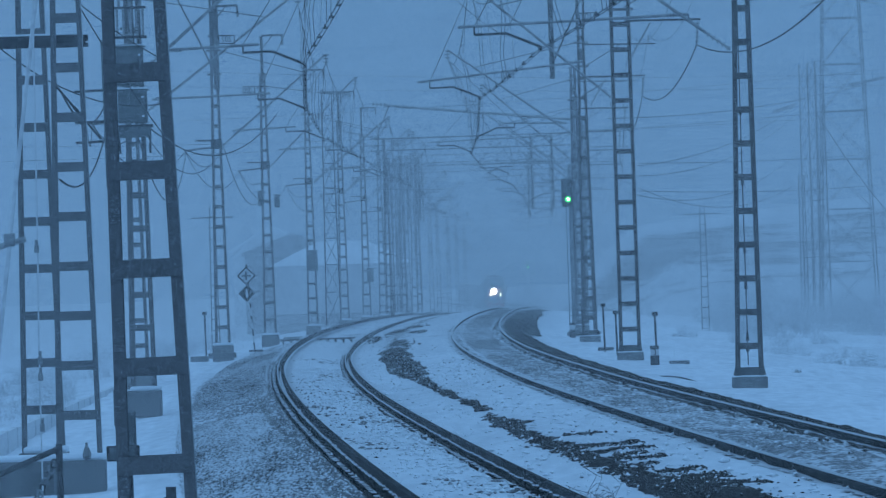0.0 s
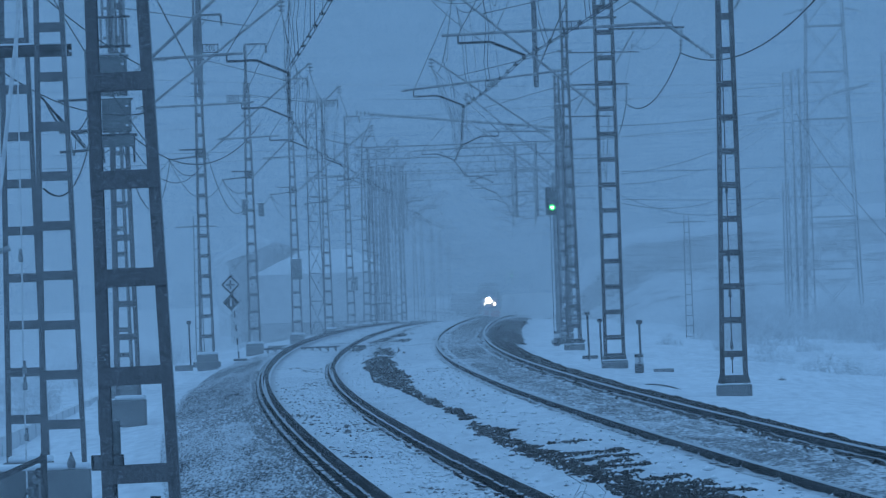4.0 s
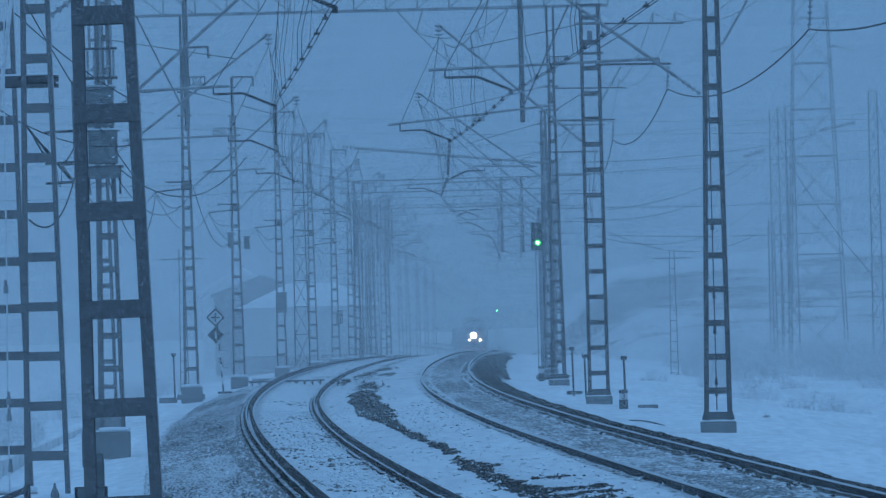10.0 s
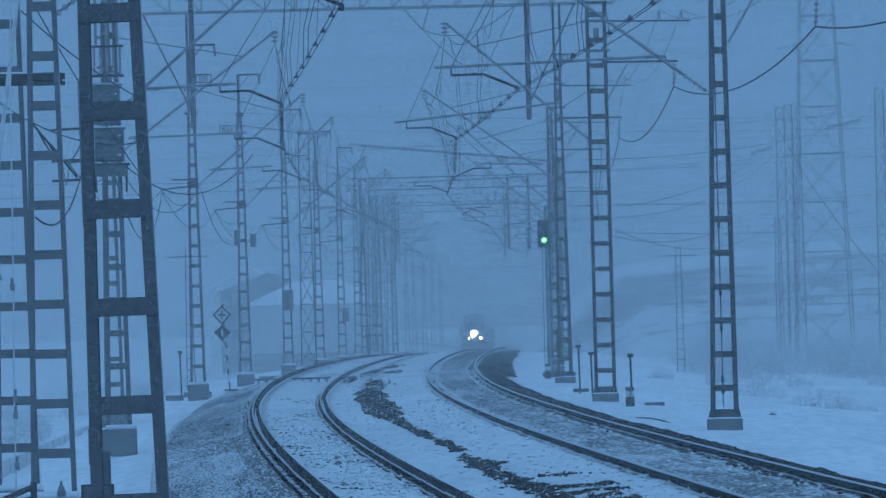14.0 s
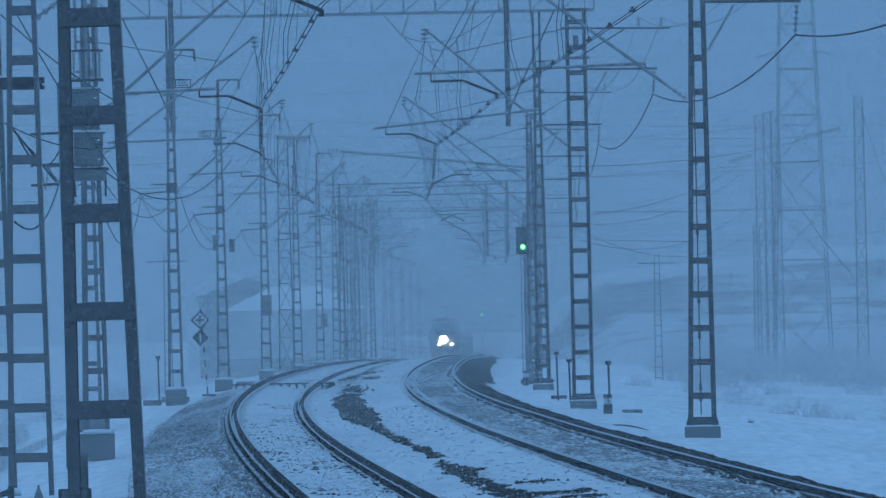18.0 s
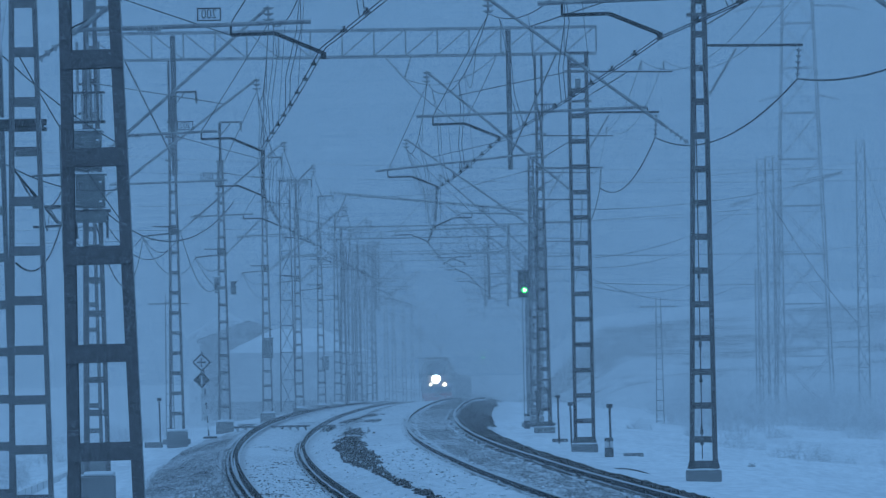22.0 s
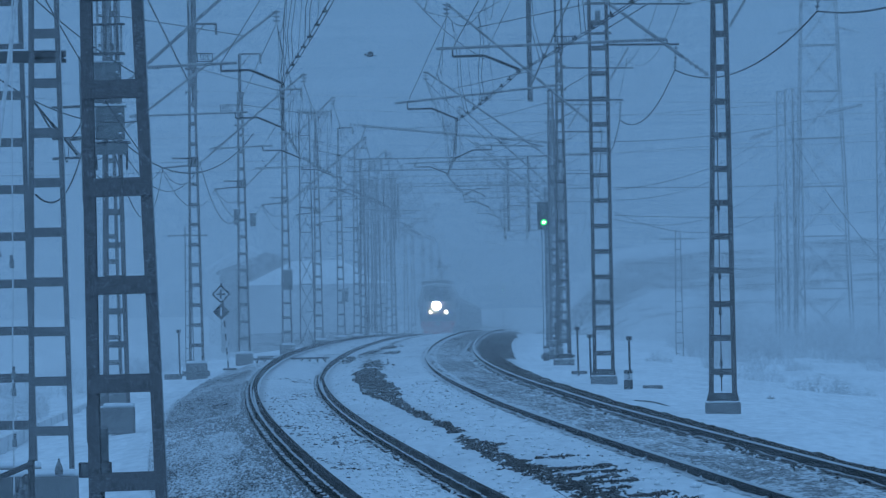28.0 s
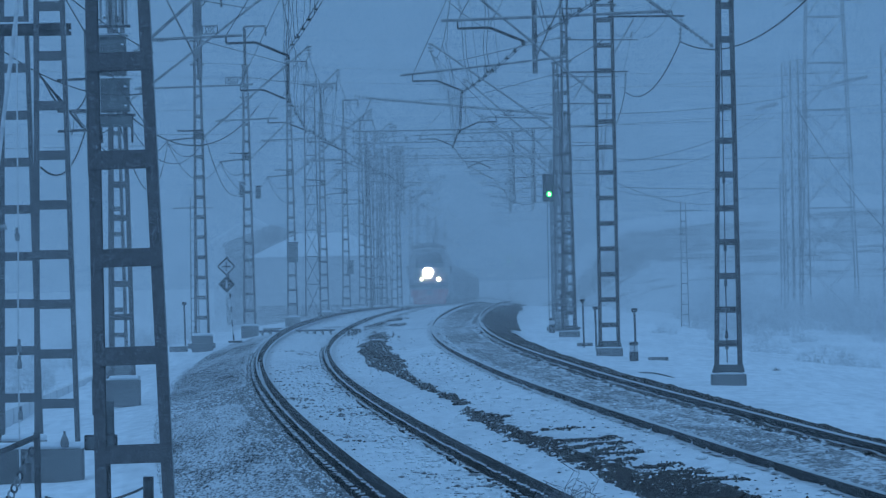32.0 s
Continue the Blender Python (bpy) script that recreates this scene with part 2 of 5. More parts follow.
def ground_material(name, bare_colour, bare_second, snow_size=1.2, along=0.05, fine=9.0, fine_share=0.4):
    """Snow that lies thinner where the attribute bare is high, so that stones and cinders show through in patches."""
    m = bpy.data.materials.new(name)
    m.use_nodes = True
    n, l = m.node_tree.nodes, m.node_tree.links
    b = n["Principled BSDF"]
    b.inputs["Roughness"].default_value, b.inputs["Specular IOR Level"].default_value = 0.9, 0.05
    co, at = n.new("ShaderNodeTexCoord"), n.new("ShaderNodeAttribute")
    at.attribute_name = "bare"

    def noise_at(scale, detail=4, stretch=None):
        t = n.new("ShaderNodeTexNoise")
        t.inputs["Scale"].default_value, t.inputs["Detail"].default_value = scale, detail
        if stretch:
            mp = n.new("ShaderNodeMapping")
            mp.inputs["Scale"].default_value = stretch
            l.new(co.outputs["Object"], mp.inputs[0])
            l.new(mp.outputs[0], t.inputs["Vector"])
        else:
            l.new(co.outputs["Object"], t.inputs["Vector"])
        return t.outputs["Fac"]

    def calc(op, a, c):
        k = n.new("ShaderNodeMath")
        k.operation = op
        for s, v in zip(k.inputs, (a, c)):
            if isinstance(v, (int, float)):
                s.default_value = v
            else:
                l.new(v, s)
        return k.outputs[0]

    def ramp(v, p0, c0, p1, c1):
        r = n.new("ShaderNodeValToRGB")
        r.color_ramp.elements[0].position, r.color_ramp.elements[0].color = p0, (*c0, 1)
        r.color_ramp.elements[1].position, r.color_ramp.elements[1].color = p1, (*c1, 1)
        l.new(v, r.inputs[0])
        return r.outputs[0]
    patches = calc("ADD", calc("MULTIPLY", noise_at(snow_size, 6, (1, along, 1)), 1 - fine_share), calc("MULTIPLY", noise_at(fine, 5, (1, 0.3, 1)), fine_share))
    cover = ramp(calc("ADD", patches, at.outputs["Fac"]), 0.89, (0, 0, 0), 1.1, (1, 1, 1))
    vor = n.new("ShaderNodeTexVoronoi")
    vor.inputs["Scale"].default_value = 22.0
    l.new(co.outputs["Object"], vor.inputs["Vector"])
    stones = n.new("ShaderNodeMix")
    stones.data_type = "RGBA"
    stones.inputs[6].default_value, stones.inputs[7].default_value = (*bare_colour, 1), (*bare_second, 1)
    sep = n.new("ShaderNodeSeparateColor")
    l.new(vor.outputs["Color"], sep.inputs[0])
    l.new(sep.outputs[0], stones.inputs[0])
    snow = ramp(calc("ADD", calc("MULTIPLY", noise_at(0.35, 5, (1, 0.12, 1)), 0.4), calc("MULTIPLY", noise_at(5.0, 5, (1, 0.12, 1)), 0.6)), 0.36, (0.62, 0.65, 0.69), 0.58, (0.8, 0.83, 0.87))
    dirty = n.new("ShaderNodeMix")
    dirty.data_type, dirty.inputs[7].default_value = "RGBA", (0.46, 0.485, 0.515, 1)
    l.new(calc("MINIMUM", calc("MULTIPLY", at.outputs["Fac"], 1.2), 0.7), dirty.inputs[0])
    l.new(snow, dirty.inputs[6])
    mix = n.new("ShaderNodeMix")
    mix.data_type = "RGBA"
    l.new(cover, mix.inputs[0])
    l.new(dirty.outputs[2], mix.inputs[6])
    l.new(stones.outputs[2], mix.inputs[7])
    l.new(mix.outputs[2], b.inputs["Base Color"])
    bump = n.new("ShaderNodeBump")
    bump.inputs["Strength"].default_value, bump.inputs["Distance"].default_value = 0.5, 0.02
    l.new(noise_at(14.0, 6), bump.inputs["Height"])
    l.new(bump.outputs[0], b.inputs["Normal"])
    return m


SNOWFIELD = ground_material("snow_over_ballast", (0.03, 0.029, 0.031), (0.11, 0.105, 0.1), 1.6, 0.08, 7.0, 0.55)
GRAVEL = ground_material("snowy_gravel", (0.04, 0.04, 0.043), (0.17, 0.17, 0.175), 2.5, 0.06, 28.0, 0.75)
BED = ground_material("snowy_track_bed", (0.12, 0.122, 0.127), (0.3, 0.305, 0.315), 3.0, 0.12, 12.0, 0.6)
CINDER = ground_material("dark_cinders", (0.016, 0.014, 0.014), (0.06, 0.05, 0.046), 1.6, 0.1, 14.0, 0.6)

LEFT_Q = (-1500, -200, -60, -25, -15, -8, -5, -3.6, -2.7, -1.9, -0.95, 0.95)
LEFT_Z = (-3.5, -3.2, -2.8, -2.3, -1.8, -1.1, -0.62, -0.53, -0.43, -0.25, -0.17, -0.13)
RIGHT_Q = (-0.95, 0.95, 1.5, 2.5, 4.2, 7, 12, 25, 60, 200, 1500)
RIGHT_Z = (-0.095, -0.13, -0.19, -0.36, -0.42, -0.62, -1.25, -1.75, -1.6, -1.2, -0.5)


def surface(q, y):
    """Height of the ground at q metres right of the left track's axis."""
    s = gap(y)
    left = np.interp(q, LEFT_Q, LEFT_Z)
    right = np.interp(q - s, RIGHT_Q, RIGHT_Z) + right_lift(y)
    f = np.clip((q - 0.95) / np.maximum(s - 1.9, 0.1), 0, 1)
    base = rail_z(np.clip(y, -60, 1600))
    far = np.clip((np.abs(q) - 6) / 30, 0, 1)
    z = base * (1 - 0.75 * far) + left * (1 - f) + right * f - cant(y) * np.clip(q / 0.8, -1, 1) * np.clip(2.2 - np.abs(q), 0, 1)
    amp = 0.007 + 0.10 * np.clip((np.abs(q - 2.2) - 6.5) / 8, 0, 1) + 0.02 * np.clip((np.abs(q - 2.2) - 4.5) / 2, 0, 1)
    for c, deep in ((-0.795, 0.055), (0.795, 0.055), (s - 0.795, 0.005), (s + 0.795, -0.03)):
        z = z - deep * np.exp(-((q - c + 0.04) / 0.2) ** 4)
    z = z + amp * (wobble(q, y, 2.3, 1) + 0.6 * wobble(q, y, 0.8, 2)) + 0.012 * wobble(q, y * 0.35, 0.3, 3) + 0.006 * wobble(q, y * 0.4, 0.14, 4)
    return z


def bare_amount(q, y):
    """How thin the snow lies: thinner in a strip beside each rail, blown off the shoulder and the strip between the
    tracks.
    """
    s = gap(y)
    b = np.full(np.broadcast(q, y).shape, 0.02) + 0.14 * ((q > -3.2) & (q < s + 2.0)) + 0.08 * (np.abs(q) < 0.72) + 0.06 * ((q > 0.9) & (q < s - 0.9))
    for c, k in ((-0.795, 0.04), (0.795, 0.04), (s - 0.795, 0.2), (s + 0.795, 0.25)):
        b = b + k * np.clip(1 - (y - 170) / 100, 0.25, 1) * np.exp(-((np.abs(q - c) - 0.12) / 0.07) ** 4)
    # Snow greyer far off, partly its own tone, partly fog put into the colour.
    b = b + 0.05 * np.clip((y - 205) / 50, 0, 1) * ((q > -3.5) & (q < s - 0.9))
    b = b + 0.34 * np.exp(-((q - s) / 0.75) ** 4) + 0.07 * np.clip((y - 190) / 60, 0, 1) * ((q > -0.7) & (q < s - 0.9))
    b = b + 0.12 * np.exp(-((q - 1.95) / 0.3) ** 2) + 0.08 * np.exp(-((q - 2.4) / 0.4) ** 2) * np.clip((102 - y) / 18, 0, 1)
    b = b + 0.5 * np.exp(-((q - s - 1.3 - 0.35 * np.clip((y - 210) / 80, 0, 1)) / (0.28 + 0.45 * np.clip((y - 210) / 80, 0, 1))) ** 2)
    b = b + 0.16 * np.exp(-((q + 1.75) / 0.7) ** 4)
    return b


def steps(*runs):
    return np.concatenate([np.arange(a, b, d) for a, b, d in runs])


gq = np.concatenate([-np.geomspace(1500, 12, 26), steps((-11.5, -4.5, 0.25), (-4.5, 8.5, 0.05), (8.5, 20, 0.3)), np.geomspace(20, 1500, 26)])
gy = np.concatenate([steps((-40, 40, 8), (40, 130, 0.35), (130, 270, 0.8), (270, 700, 4)), np.geomspace(700, 3200, 24)])
Q, Y = np.meshgrid(gq, gy)
ground = grid_mesh("ground", Q + axis_x(np.clip(Y, -60, 1600)), Y, surface(Q, Y), SNOWFIELD, (("bare", bare_amount(Q, Y)),))
tagged(ground, "wind-blown snow over the railway embankment and the fields", "ground", kind="structure")


def band(y):
    """The inner and the outer edge of the cinders spilt between the tracks."""
    ragged = 0.07 * wobble(y * 0.35, y, 1.1, 8) + 0.05 * wobble(y * 0.2, y, 0.4, 9)
    lo = np.interp(y, (40, 76, 104, 110, 113, 118, 126, 135, 150, 163, 208, 218, 260), (1.63, 1.63, 1.65, 1.7, 1.86, 1.9, 1.88, 1.86, 1.8, 1.62, 1.65, 1.95, 1.95))
    hi = np.interp(y, (40, 73, 75, 76.8, 79.5, 83, 87, 93, 99, 102, 105, 108, 111, 113, 118, 126, 135, 150, 163, 170, 208, 218, 260), (2.6, 2.45, 2.38, 2.18, 2.09, 2.03, 1.96, 1.98, 1.9, 1.96, 2.08, 2.0, 1.86, 1.9, 1.95, 1.95, 1.92, 1.97, 2.18, 2.24, 2.28, 2.0, 1.98))
    return lo + 0.03 + ragged, hi - 0.03 - ragged * 1.3 + 0.06 * wobble(y, y, 0.7, 4)


def rubble(name, q0, q1, y0, y1, dq, dy, lift, rough, mat, bare, side=0, within=None):
    """A band of loose stones along the line, its edges sunk into the ground."""
    qs, ys = np.arange(q0, q1, dq), np.arange(y0, y1, dy)
    q, y = np.meshgrid(qs, ys)
    rng = np.random.default_rng(7)
    s = gap(y) * side
    q = q + 0.3 * dq * rng.standard_normal(q.shape)
    edge = np.clip(np.minimum(q - q0, q1 - q) / 0.25, 0, 1)
    if within:
        lo, hi = within(y)
        edge = np.clip(np.minimum(q - lo, hi - q) / 0.06, 0, 1)
    ends = np.clip(np.minimum(y - y0, y1 - y) / 8, 0, 1)
    patch = np.clip(0.5 + 0.9 * wobble(q * 6, y, 14, 5) + 0.5 * wobble(q * 6, y, 5, 6), 0, 1)
    k = edge * ends
    z = surface(q + s, y) - 0.05 + k * (0.05 + lift) + k * rough * (rng.random(q.shape) - 0.4) * (0.35 + patch)
    ob = grid_mesh(name, axis_x(y) + q + s, y, z, mat, (("bare", bare * (0.3 + 0.7 * edge) * ((0.93 + 0.12 * patch) if mat in (GRAVEL, BED) else (0.78 + 0.36 * patch))),))
    ob.data.polygons.foreach_set("use_smooth", np.zeros(len(ob.data.polygons), dtype=bool))
    return tagged(ob, kind="stuff")


tagged(rubble("ballast_shoulder", -2.9, -1.12, 44, 130, 0.05, 0.09, 0.02, 0.07, GRAVEL, 0.445), "grey crushed-stone ballast shoulder half covered by snow", "ballast")
tagged(rubble("ballast_shoulder", -2.8, -0.95, 130, 250, 0.07, 0.25, 0.02, 0.08, GRAVEL, 0.46), "grey crushed-stone ballast shoulder half covered by snow", "ballast")
tagged(rubble("cinder_strip", 1.4, 2.4, 40, 125, 0.035, 0.08, 0.015, 0.06, CINDER, 0.74, 0, band), "dark cinders showing through snow between the tracks", "cinders")
tagged(rubble("cinder_strip", 1.4, 2.5, 117, 262, 0.05, 0.16, 0.015, 0.08, CINDER, 0.62, 0, band), "dark cinders showing through snow between the tracks", "cinders")
tagged(rubble("track_bed", -0.7, 0.7, 50, 330, 0.05, 0.14, 0.022, 0.04, BED, 0.485, 1), "grey ballast bed blended with blown snow between the rails", "ballast")
tagged(rubble("cinder_shoulder", 0.92, 1.85, 78, 255, 0.06, 0.2, 0.045, 0.08, CINDER, 0.95, 1), "dark cinder edge beside the rail with snow drifts", "cinders")
tagged(rubble("cinder_shoulder", 0.92, 2.35, 246, 400, 0.1, 0.6, 0.02, 0.08, CINDER, 0.85, 1), "dark cinder edge beside the rail with snow drifts", "cinders")

# ---- rails ----
RAIL_PROFILE = ((-0.075, -0.18), (-0.075, -0.168), (-0.012, -0.15), (-0.009, -0.045), (-0.036, -0.035), (-0.036, -0.006), (-0.03, 0.0),
                (0.03, 0.0), (0.036, -0.006), (0.036, -0.035), (0.009, -0.045), (0.012, -0.15), (0.075, -0.168), (0.075, -0.18))


def rail(offset, side, lift):
    ys = steps((-20, 130, 1.0), (130, 420, 2.0), (420, 1500, 8.0))
    q = offset + gap(ys) * side
    cx, cz = axis_x(ys) + q, rail_z(ys) + (right_lift(ys) if side else lift * cant(ys))
    prof = np.array(RAIL_PROFILE)
    px, pz = cx[:, None] + prof[None, :, 0], cz[:, None] + prof[None, :, 1]
    ob = grid_mesh("rail", px, np.repeat(ys[:, None], len(prof), 1), pz, FROSTED_RAIL if side else RAIL_STEEL)
    ob.data.materials.append(RAIL_HEAD if side else DULL_HEAD)
    ob.data.materials.append(SNOW_CAP)
    ob.data.materials.append(RAIL_HEAD)
    for f in ob.data.polygons:
        f.use_smooth = False
        if f.index % (len(prof) - 1) in (5, 6, 7):
            f.material_index = 3 if ys[f.index // (len(prof) - 1)] > 330 else 1
        elif side == 0 and f.index % (len(prof) - 1) in (1, 11):
            f.material_index = 2
    return tagged(ob, "dark steel rail with worn shiny head in the snow", "rail", "running rails", "structure")


RAILS = [rail(-0.795, 0, 1), rail(0.795, 0, -1), rail(-0.795, 1, 0), rail(0.795, 1, 0)]

# ---- overhead-line masts ----
MAST_H, PITCH = 9.5, 0.62


def half_width(z, k=1.0, taper=0.0137):
    return k * (0.228 - taper * z)


def channel(side, k, flange, taper):
    """A rolled channel with its flanges turned inwards, leaning a little to the mast's axis."""
    bm, rings = bmesh.new(), []
    for z in (0, MAST_H):
        o = half_width(z, k, taper) + 0.012
        shape = ((o, -0.1), (o, 0.1), (o - flange, 0.1), (o - flange, 0.085), (o - 0.014, 0.085), (o - 0.014, -0.085), (o - flange, -0.085), (o - flange, -0.1))
        rings.append([bm.verts.new((side * x, y, z)) for x, y in shape])
    for i in range(8):
        bm.faces.new((rings[0][i], rings[0][(i + 1) % 8], rings[1][(i + 1) % 8], rings[1][i]))
    bm.faces.new(rings[0])
    bm.faces.new(rings[1][::-1])
    bmesh.ops.recalc_face_normals(bm, faces=bm.faces[:])
    return bm


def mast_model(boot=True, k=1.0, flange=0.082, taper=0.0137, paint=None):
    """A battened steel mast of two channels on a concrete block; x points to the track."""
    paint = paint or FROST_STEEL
    top = empty("mast")
    for side in (-1, 1):
        part("leg", channel(side, k, flange, taper), paint, top)
    z = 0.55
    while z < MAST_H - 0.1:
        w = half_width(z, k, taper)
        for yy in (-0.107, 0.107):
            part("batten", box(0, yy, z, 2 * w + 0.02, 0.012, 0.115), paint, top)
        z += PITCH
    part("cap_plate", box(0, 0, MAST_H + 0.03, max(0.3, 2 * w + 0.1), 0.26, 0.06), STEEL, top)
    for dz in (0.42, 1.15):
        part("head_shelf", box(0, 0, MAST_H - dz, max(0.44, 2 * w + 0.16), 0.3, 0.06), FROST_STEEL, top)
    part("head_box", box(0.0, 0, MAST_H - 0.75, 0.13, 0.14, 0.3, None, 0.01), GREY_BOX, top)
    if boot:
        bm = bmesh.new()
        bmesh.ops.create_cone(bm, cap_ends=True, segments=4, radius1=0.42, radius2=0.37, depth=0.14, matrix=Matrix.Translation((0, 0, 0.09)) @ Matrix.Diagonal((1, 0.62, 1, 1)) @ pose(0, 0, 0, 0, 0, 45))
        part("base_boot", bm, STEEL, top)
    part("foundation", box(0, 0, -0.36 if boot else -0.26, 0.64, 0.6, 0.7 if boot else 0.5, None, 0.02), CONCRETE, top, "grey concrete foundation block")
    part("snow_cap", box(0.03, 0.02, -0.002 if boot else 0.025, 0.58, 0.56, 0.02 if boot else 0.1, None, 0.009 if boot else 0.04), SNOW_CAP, top)
    return top


def insulator(bm, a, b, sheds=6, r=0.055):
    """A string of sheds on its core, turned as one body."""
    m, length = between(a, b)
    rings, n = [], 10
    shape = [(0.0, 0.02)]
    for i in range(sheds):
        shape += [((i + 0.28) / sheds, 0.02), ((i + 0.3) / sheds, r), ((i + 0.7) / sheds, r * 0.45), ((i + 0.72) / sheds, 0.02)]
    for f, k in shape + [(1.0, 0.02)]:
        rings.append([bm.verts.new(m @ Vector((k * math.cos(2 * math.pi * c / n), k * math.sin(2 * math.pi * c / n), f * length))) for c in range(n)])
    for p, q in zip(rings, rings[1:]):
        for c in range(n):
            bm.faces.new((p[c], p[(c + 1) % n], q[(c + 1) % n], q[c]))
    bm.faces.new(rings[0][::-1])
    bm.faces.new(rings[-1])
    return bm


def cantilever(x, y, z, s, side, reach, sign=None, mirrored=False, over=0.15, lift=0.0, tip_lift=0.0, plate=0.0, rise=0.1, tail=0.0, string=0.0):
    """An inclined bracket with its messenger insulator, the registration pipe and the steady arm, on the side s of a mast."""
    top = empty("cantilever_bracket", x, y, z)
    w = half_width(6.0) + 0.02
    foot, tip = Vector((s * w, 0, 5.93 + min(lift, 0.2))), Vector((s * (reach + over), 0, 8.62 + tip_lift))
    knee = foot.lerp(tip, 0.12)
    part("mast_insulator", insulator(bmesh.new(), foot, knee, 5), PORCELAIN, top)
    part("strut", tube(knee, tip, 0.032), GALV, top)
    part("messenger_insulator", insulator(bmesh.new(), tip + Vector((0, 0, 0.02)), tip - Vector((0, 0, 0.3)), 3, 0.12), PORCELAIN, top)
    part("tie_rod", tube((s * half_width(9), 0, 9.1), foot.lerp(tip, 0.8), 0.013, None, 6), STEEL, top)
    if side == "pull":
        a, b = s * (w + 0.75), s * (reach + 1.5)
        hook, bend, end = s * (reach + 1.2), s * (reach + 0.62), s * reach
    else:
        a, b = s * (w + 0.35), s * (reach - 0.85 + tail)
        hook, bend, end = s * (reach - 1.15), s * (reach - 0.6), s * reach
    zp = (6.5 if side == "pull" else 6.36) + lift
    za = zp + (rise if side == "pull" else -0.06)
    part("registration_pipe", tube((a, 0, za), (b, 0, zp), 0.028), GALV, top)
    part("pipe_insulator", insulator(bmesh.new(), (a + s * (0.1 + string), 0, za), (a + s * (0.4 + string), 0, za - 0.01), 6), PORCELAIN, top)
    part("hanger", tube(foot.lerp(tip, 0.2), (a, 0, za), 0.012), STEEL, top)
    part("arm_hook", tube((hook, 0, zp), (hook, 0, zp - 0.15), 0.016), STEEL, top)
    bm = put_bar(bmesh.new(), (hook, 0, zp - 0.15), (bend, 0, zp - 0.14), 0.045, 0.04)
    put_bar(bm, (bend, 0, zp - 0.14), (end, 0, zp - 0.4), 0.05, 0.045)
    put_box(bm, end, 0, zp - 0.43, 0.07, 0.05, 0.09)
    part("steady_arm", bm, BLACK, top)
    part("drop_wire", tube(tip - Vector((0, 0, 0.3)), (hook, 0, zp), 0.008, None, 5), WIRE, top)
    if sign:
        sx = s * (plate or (2.78 if side == "pull" else 1.75))
        rim = bmesh.new()
        for dx, dz, w_, h_ in ((0, 0.075, 0.3, 0.016), (0, -0.075, 0.3, 0.016), (-0.142, 0, 0.016, 0.134), (0.142, 0, 0.016, 0.134)):
            put_box(rim, sx + dx, -0.03, zp + 0.11 + dz, w_, 0.014, h_)
        part("number_frame", rim, BLACK, top, "open dark frame round cut-out numerals")
        cu = bpy.data.curves.new("plate_number", "FONT")
        cu.body, cu.size, cu.align_x, cu.align_y, cu.extrude = sign, 0.17, "CENTER", "CENTER", 0.001
        me = bpy.data.meshes.new_from_object(bpy.data.objects.new("plate_number", cu))
        me.materials.append(BLACK)
        tx = new("plate_number", me)
        tx.parent = top
        tx.matrix_basis = Matrix.Translation((sx, -0.04, zp + 0.11)) @ pose(0, 0, 0, 90) @ Matrix.Diagonal((-0.78 if mirrored else 0.78, 1, 1, 1))
    return tagged(top, "galvanised cantilever bracket with steady arm carrying the contact wire", "bracket", "overhead line brackets")


def cable_arms(x, y, z, s, top_z):
    """Two short arms on the field side, one sloping, and the hooked pole that tops the mast."""
    top = empty("cable_bracket", x, y, z)
    w = half_width(6.0)
    part("upper_arm", bar((-s * w, -0.14, 6.3), (s * (w + 0.5), -0.14, 6.32), 0.05, 0.06), STEEL, top)
    part("lower_arm", bar((-s * w, -0.14, 6.12), (s * (w + 0.85), -0.14, 6.02), 0.05, 0.06), STEEL, top)
    part("mast_clamp", box(0, -0.14, 6.2, 0.34, 0.03, 0.3), STEEL, top)
    part("top_pole", tube((0, 0, 9.3), (0, 0, top_z), 0.055, None, 8), STEEL, top)
    bm = put_bar(bmesh.new(), (0, 0, top_z), (-s * 0.78, 0, top_z), 0.07, 0.07)
    put_bar(bm, (-s * 0.76, 0, top_z), (-s * 0.78, 0, top_z - 0.35), 0.07, 0.07)
    part("top_hook", bm, STEEL, top)
    part("hook_brace", tube((-s * 0.05, 0, top_z - 0.45), (-s * 0.4, 0, top_z - 0.03), 0.02, None, 5), STEEL, top)
    part("cable_loop", polyline(sagging((s * (w + 0.8), -0.14, 6.0), (s * w, -0.14, 5.6), 0.25, 8), 0.012, 5), WIRE, top)
    return tagged(top, "steel cable arms on the mast under a hooked top pole", "bracket", "cable brackets")


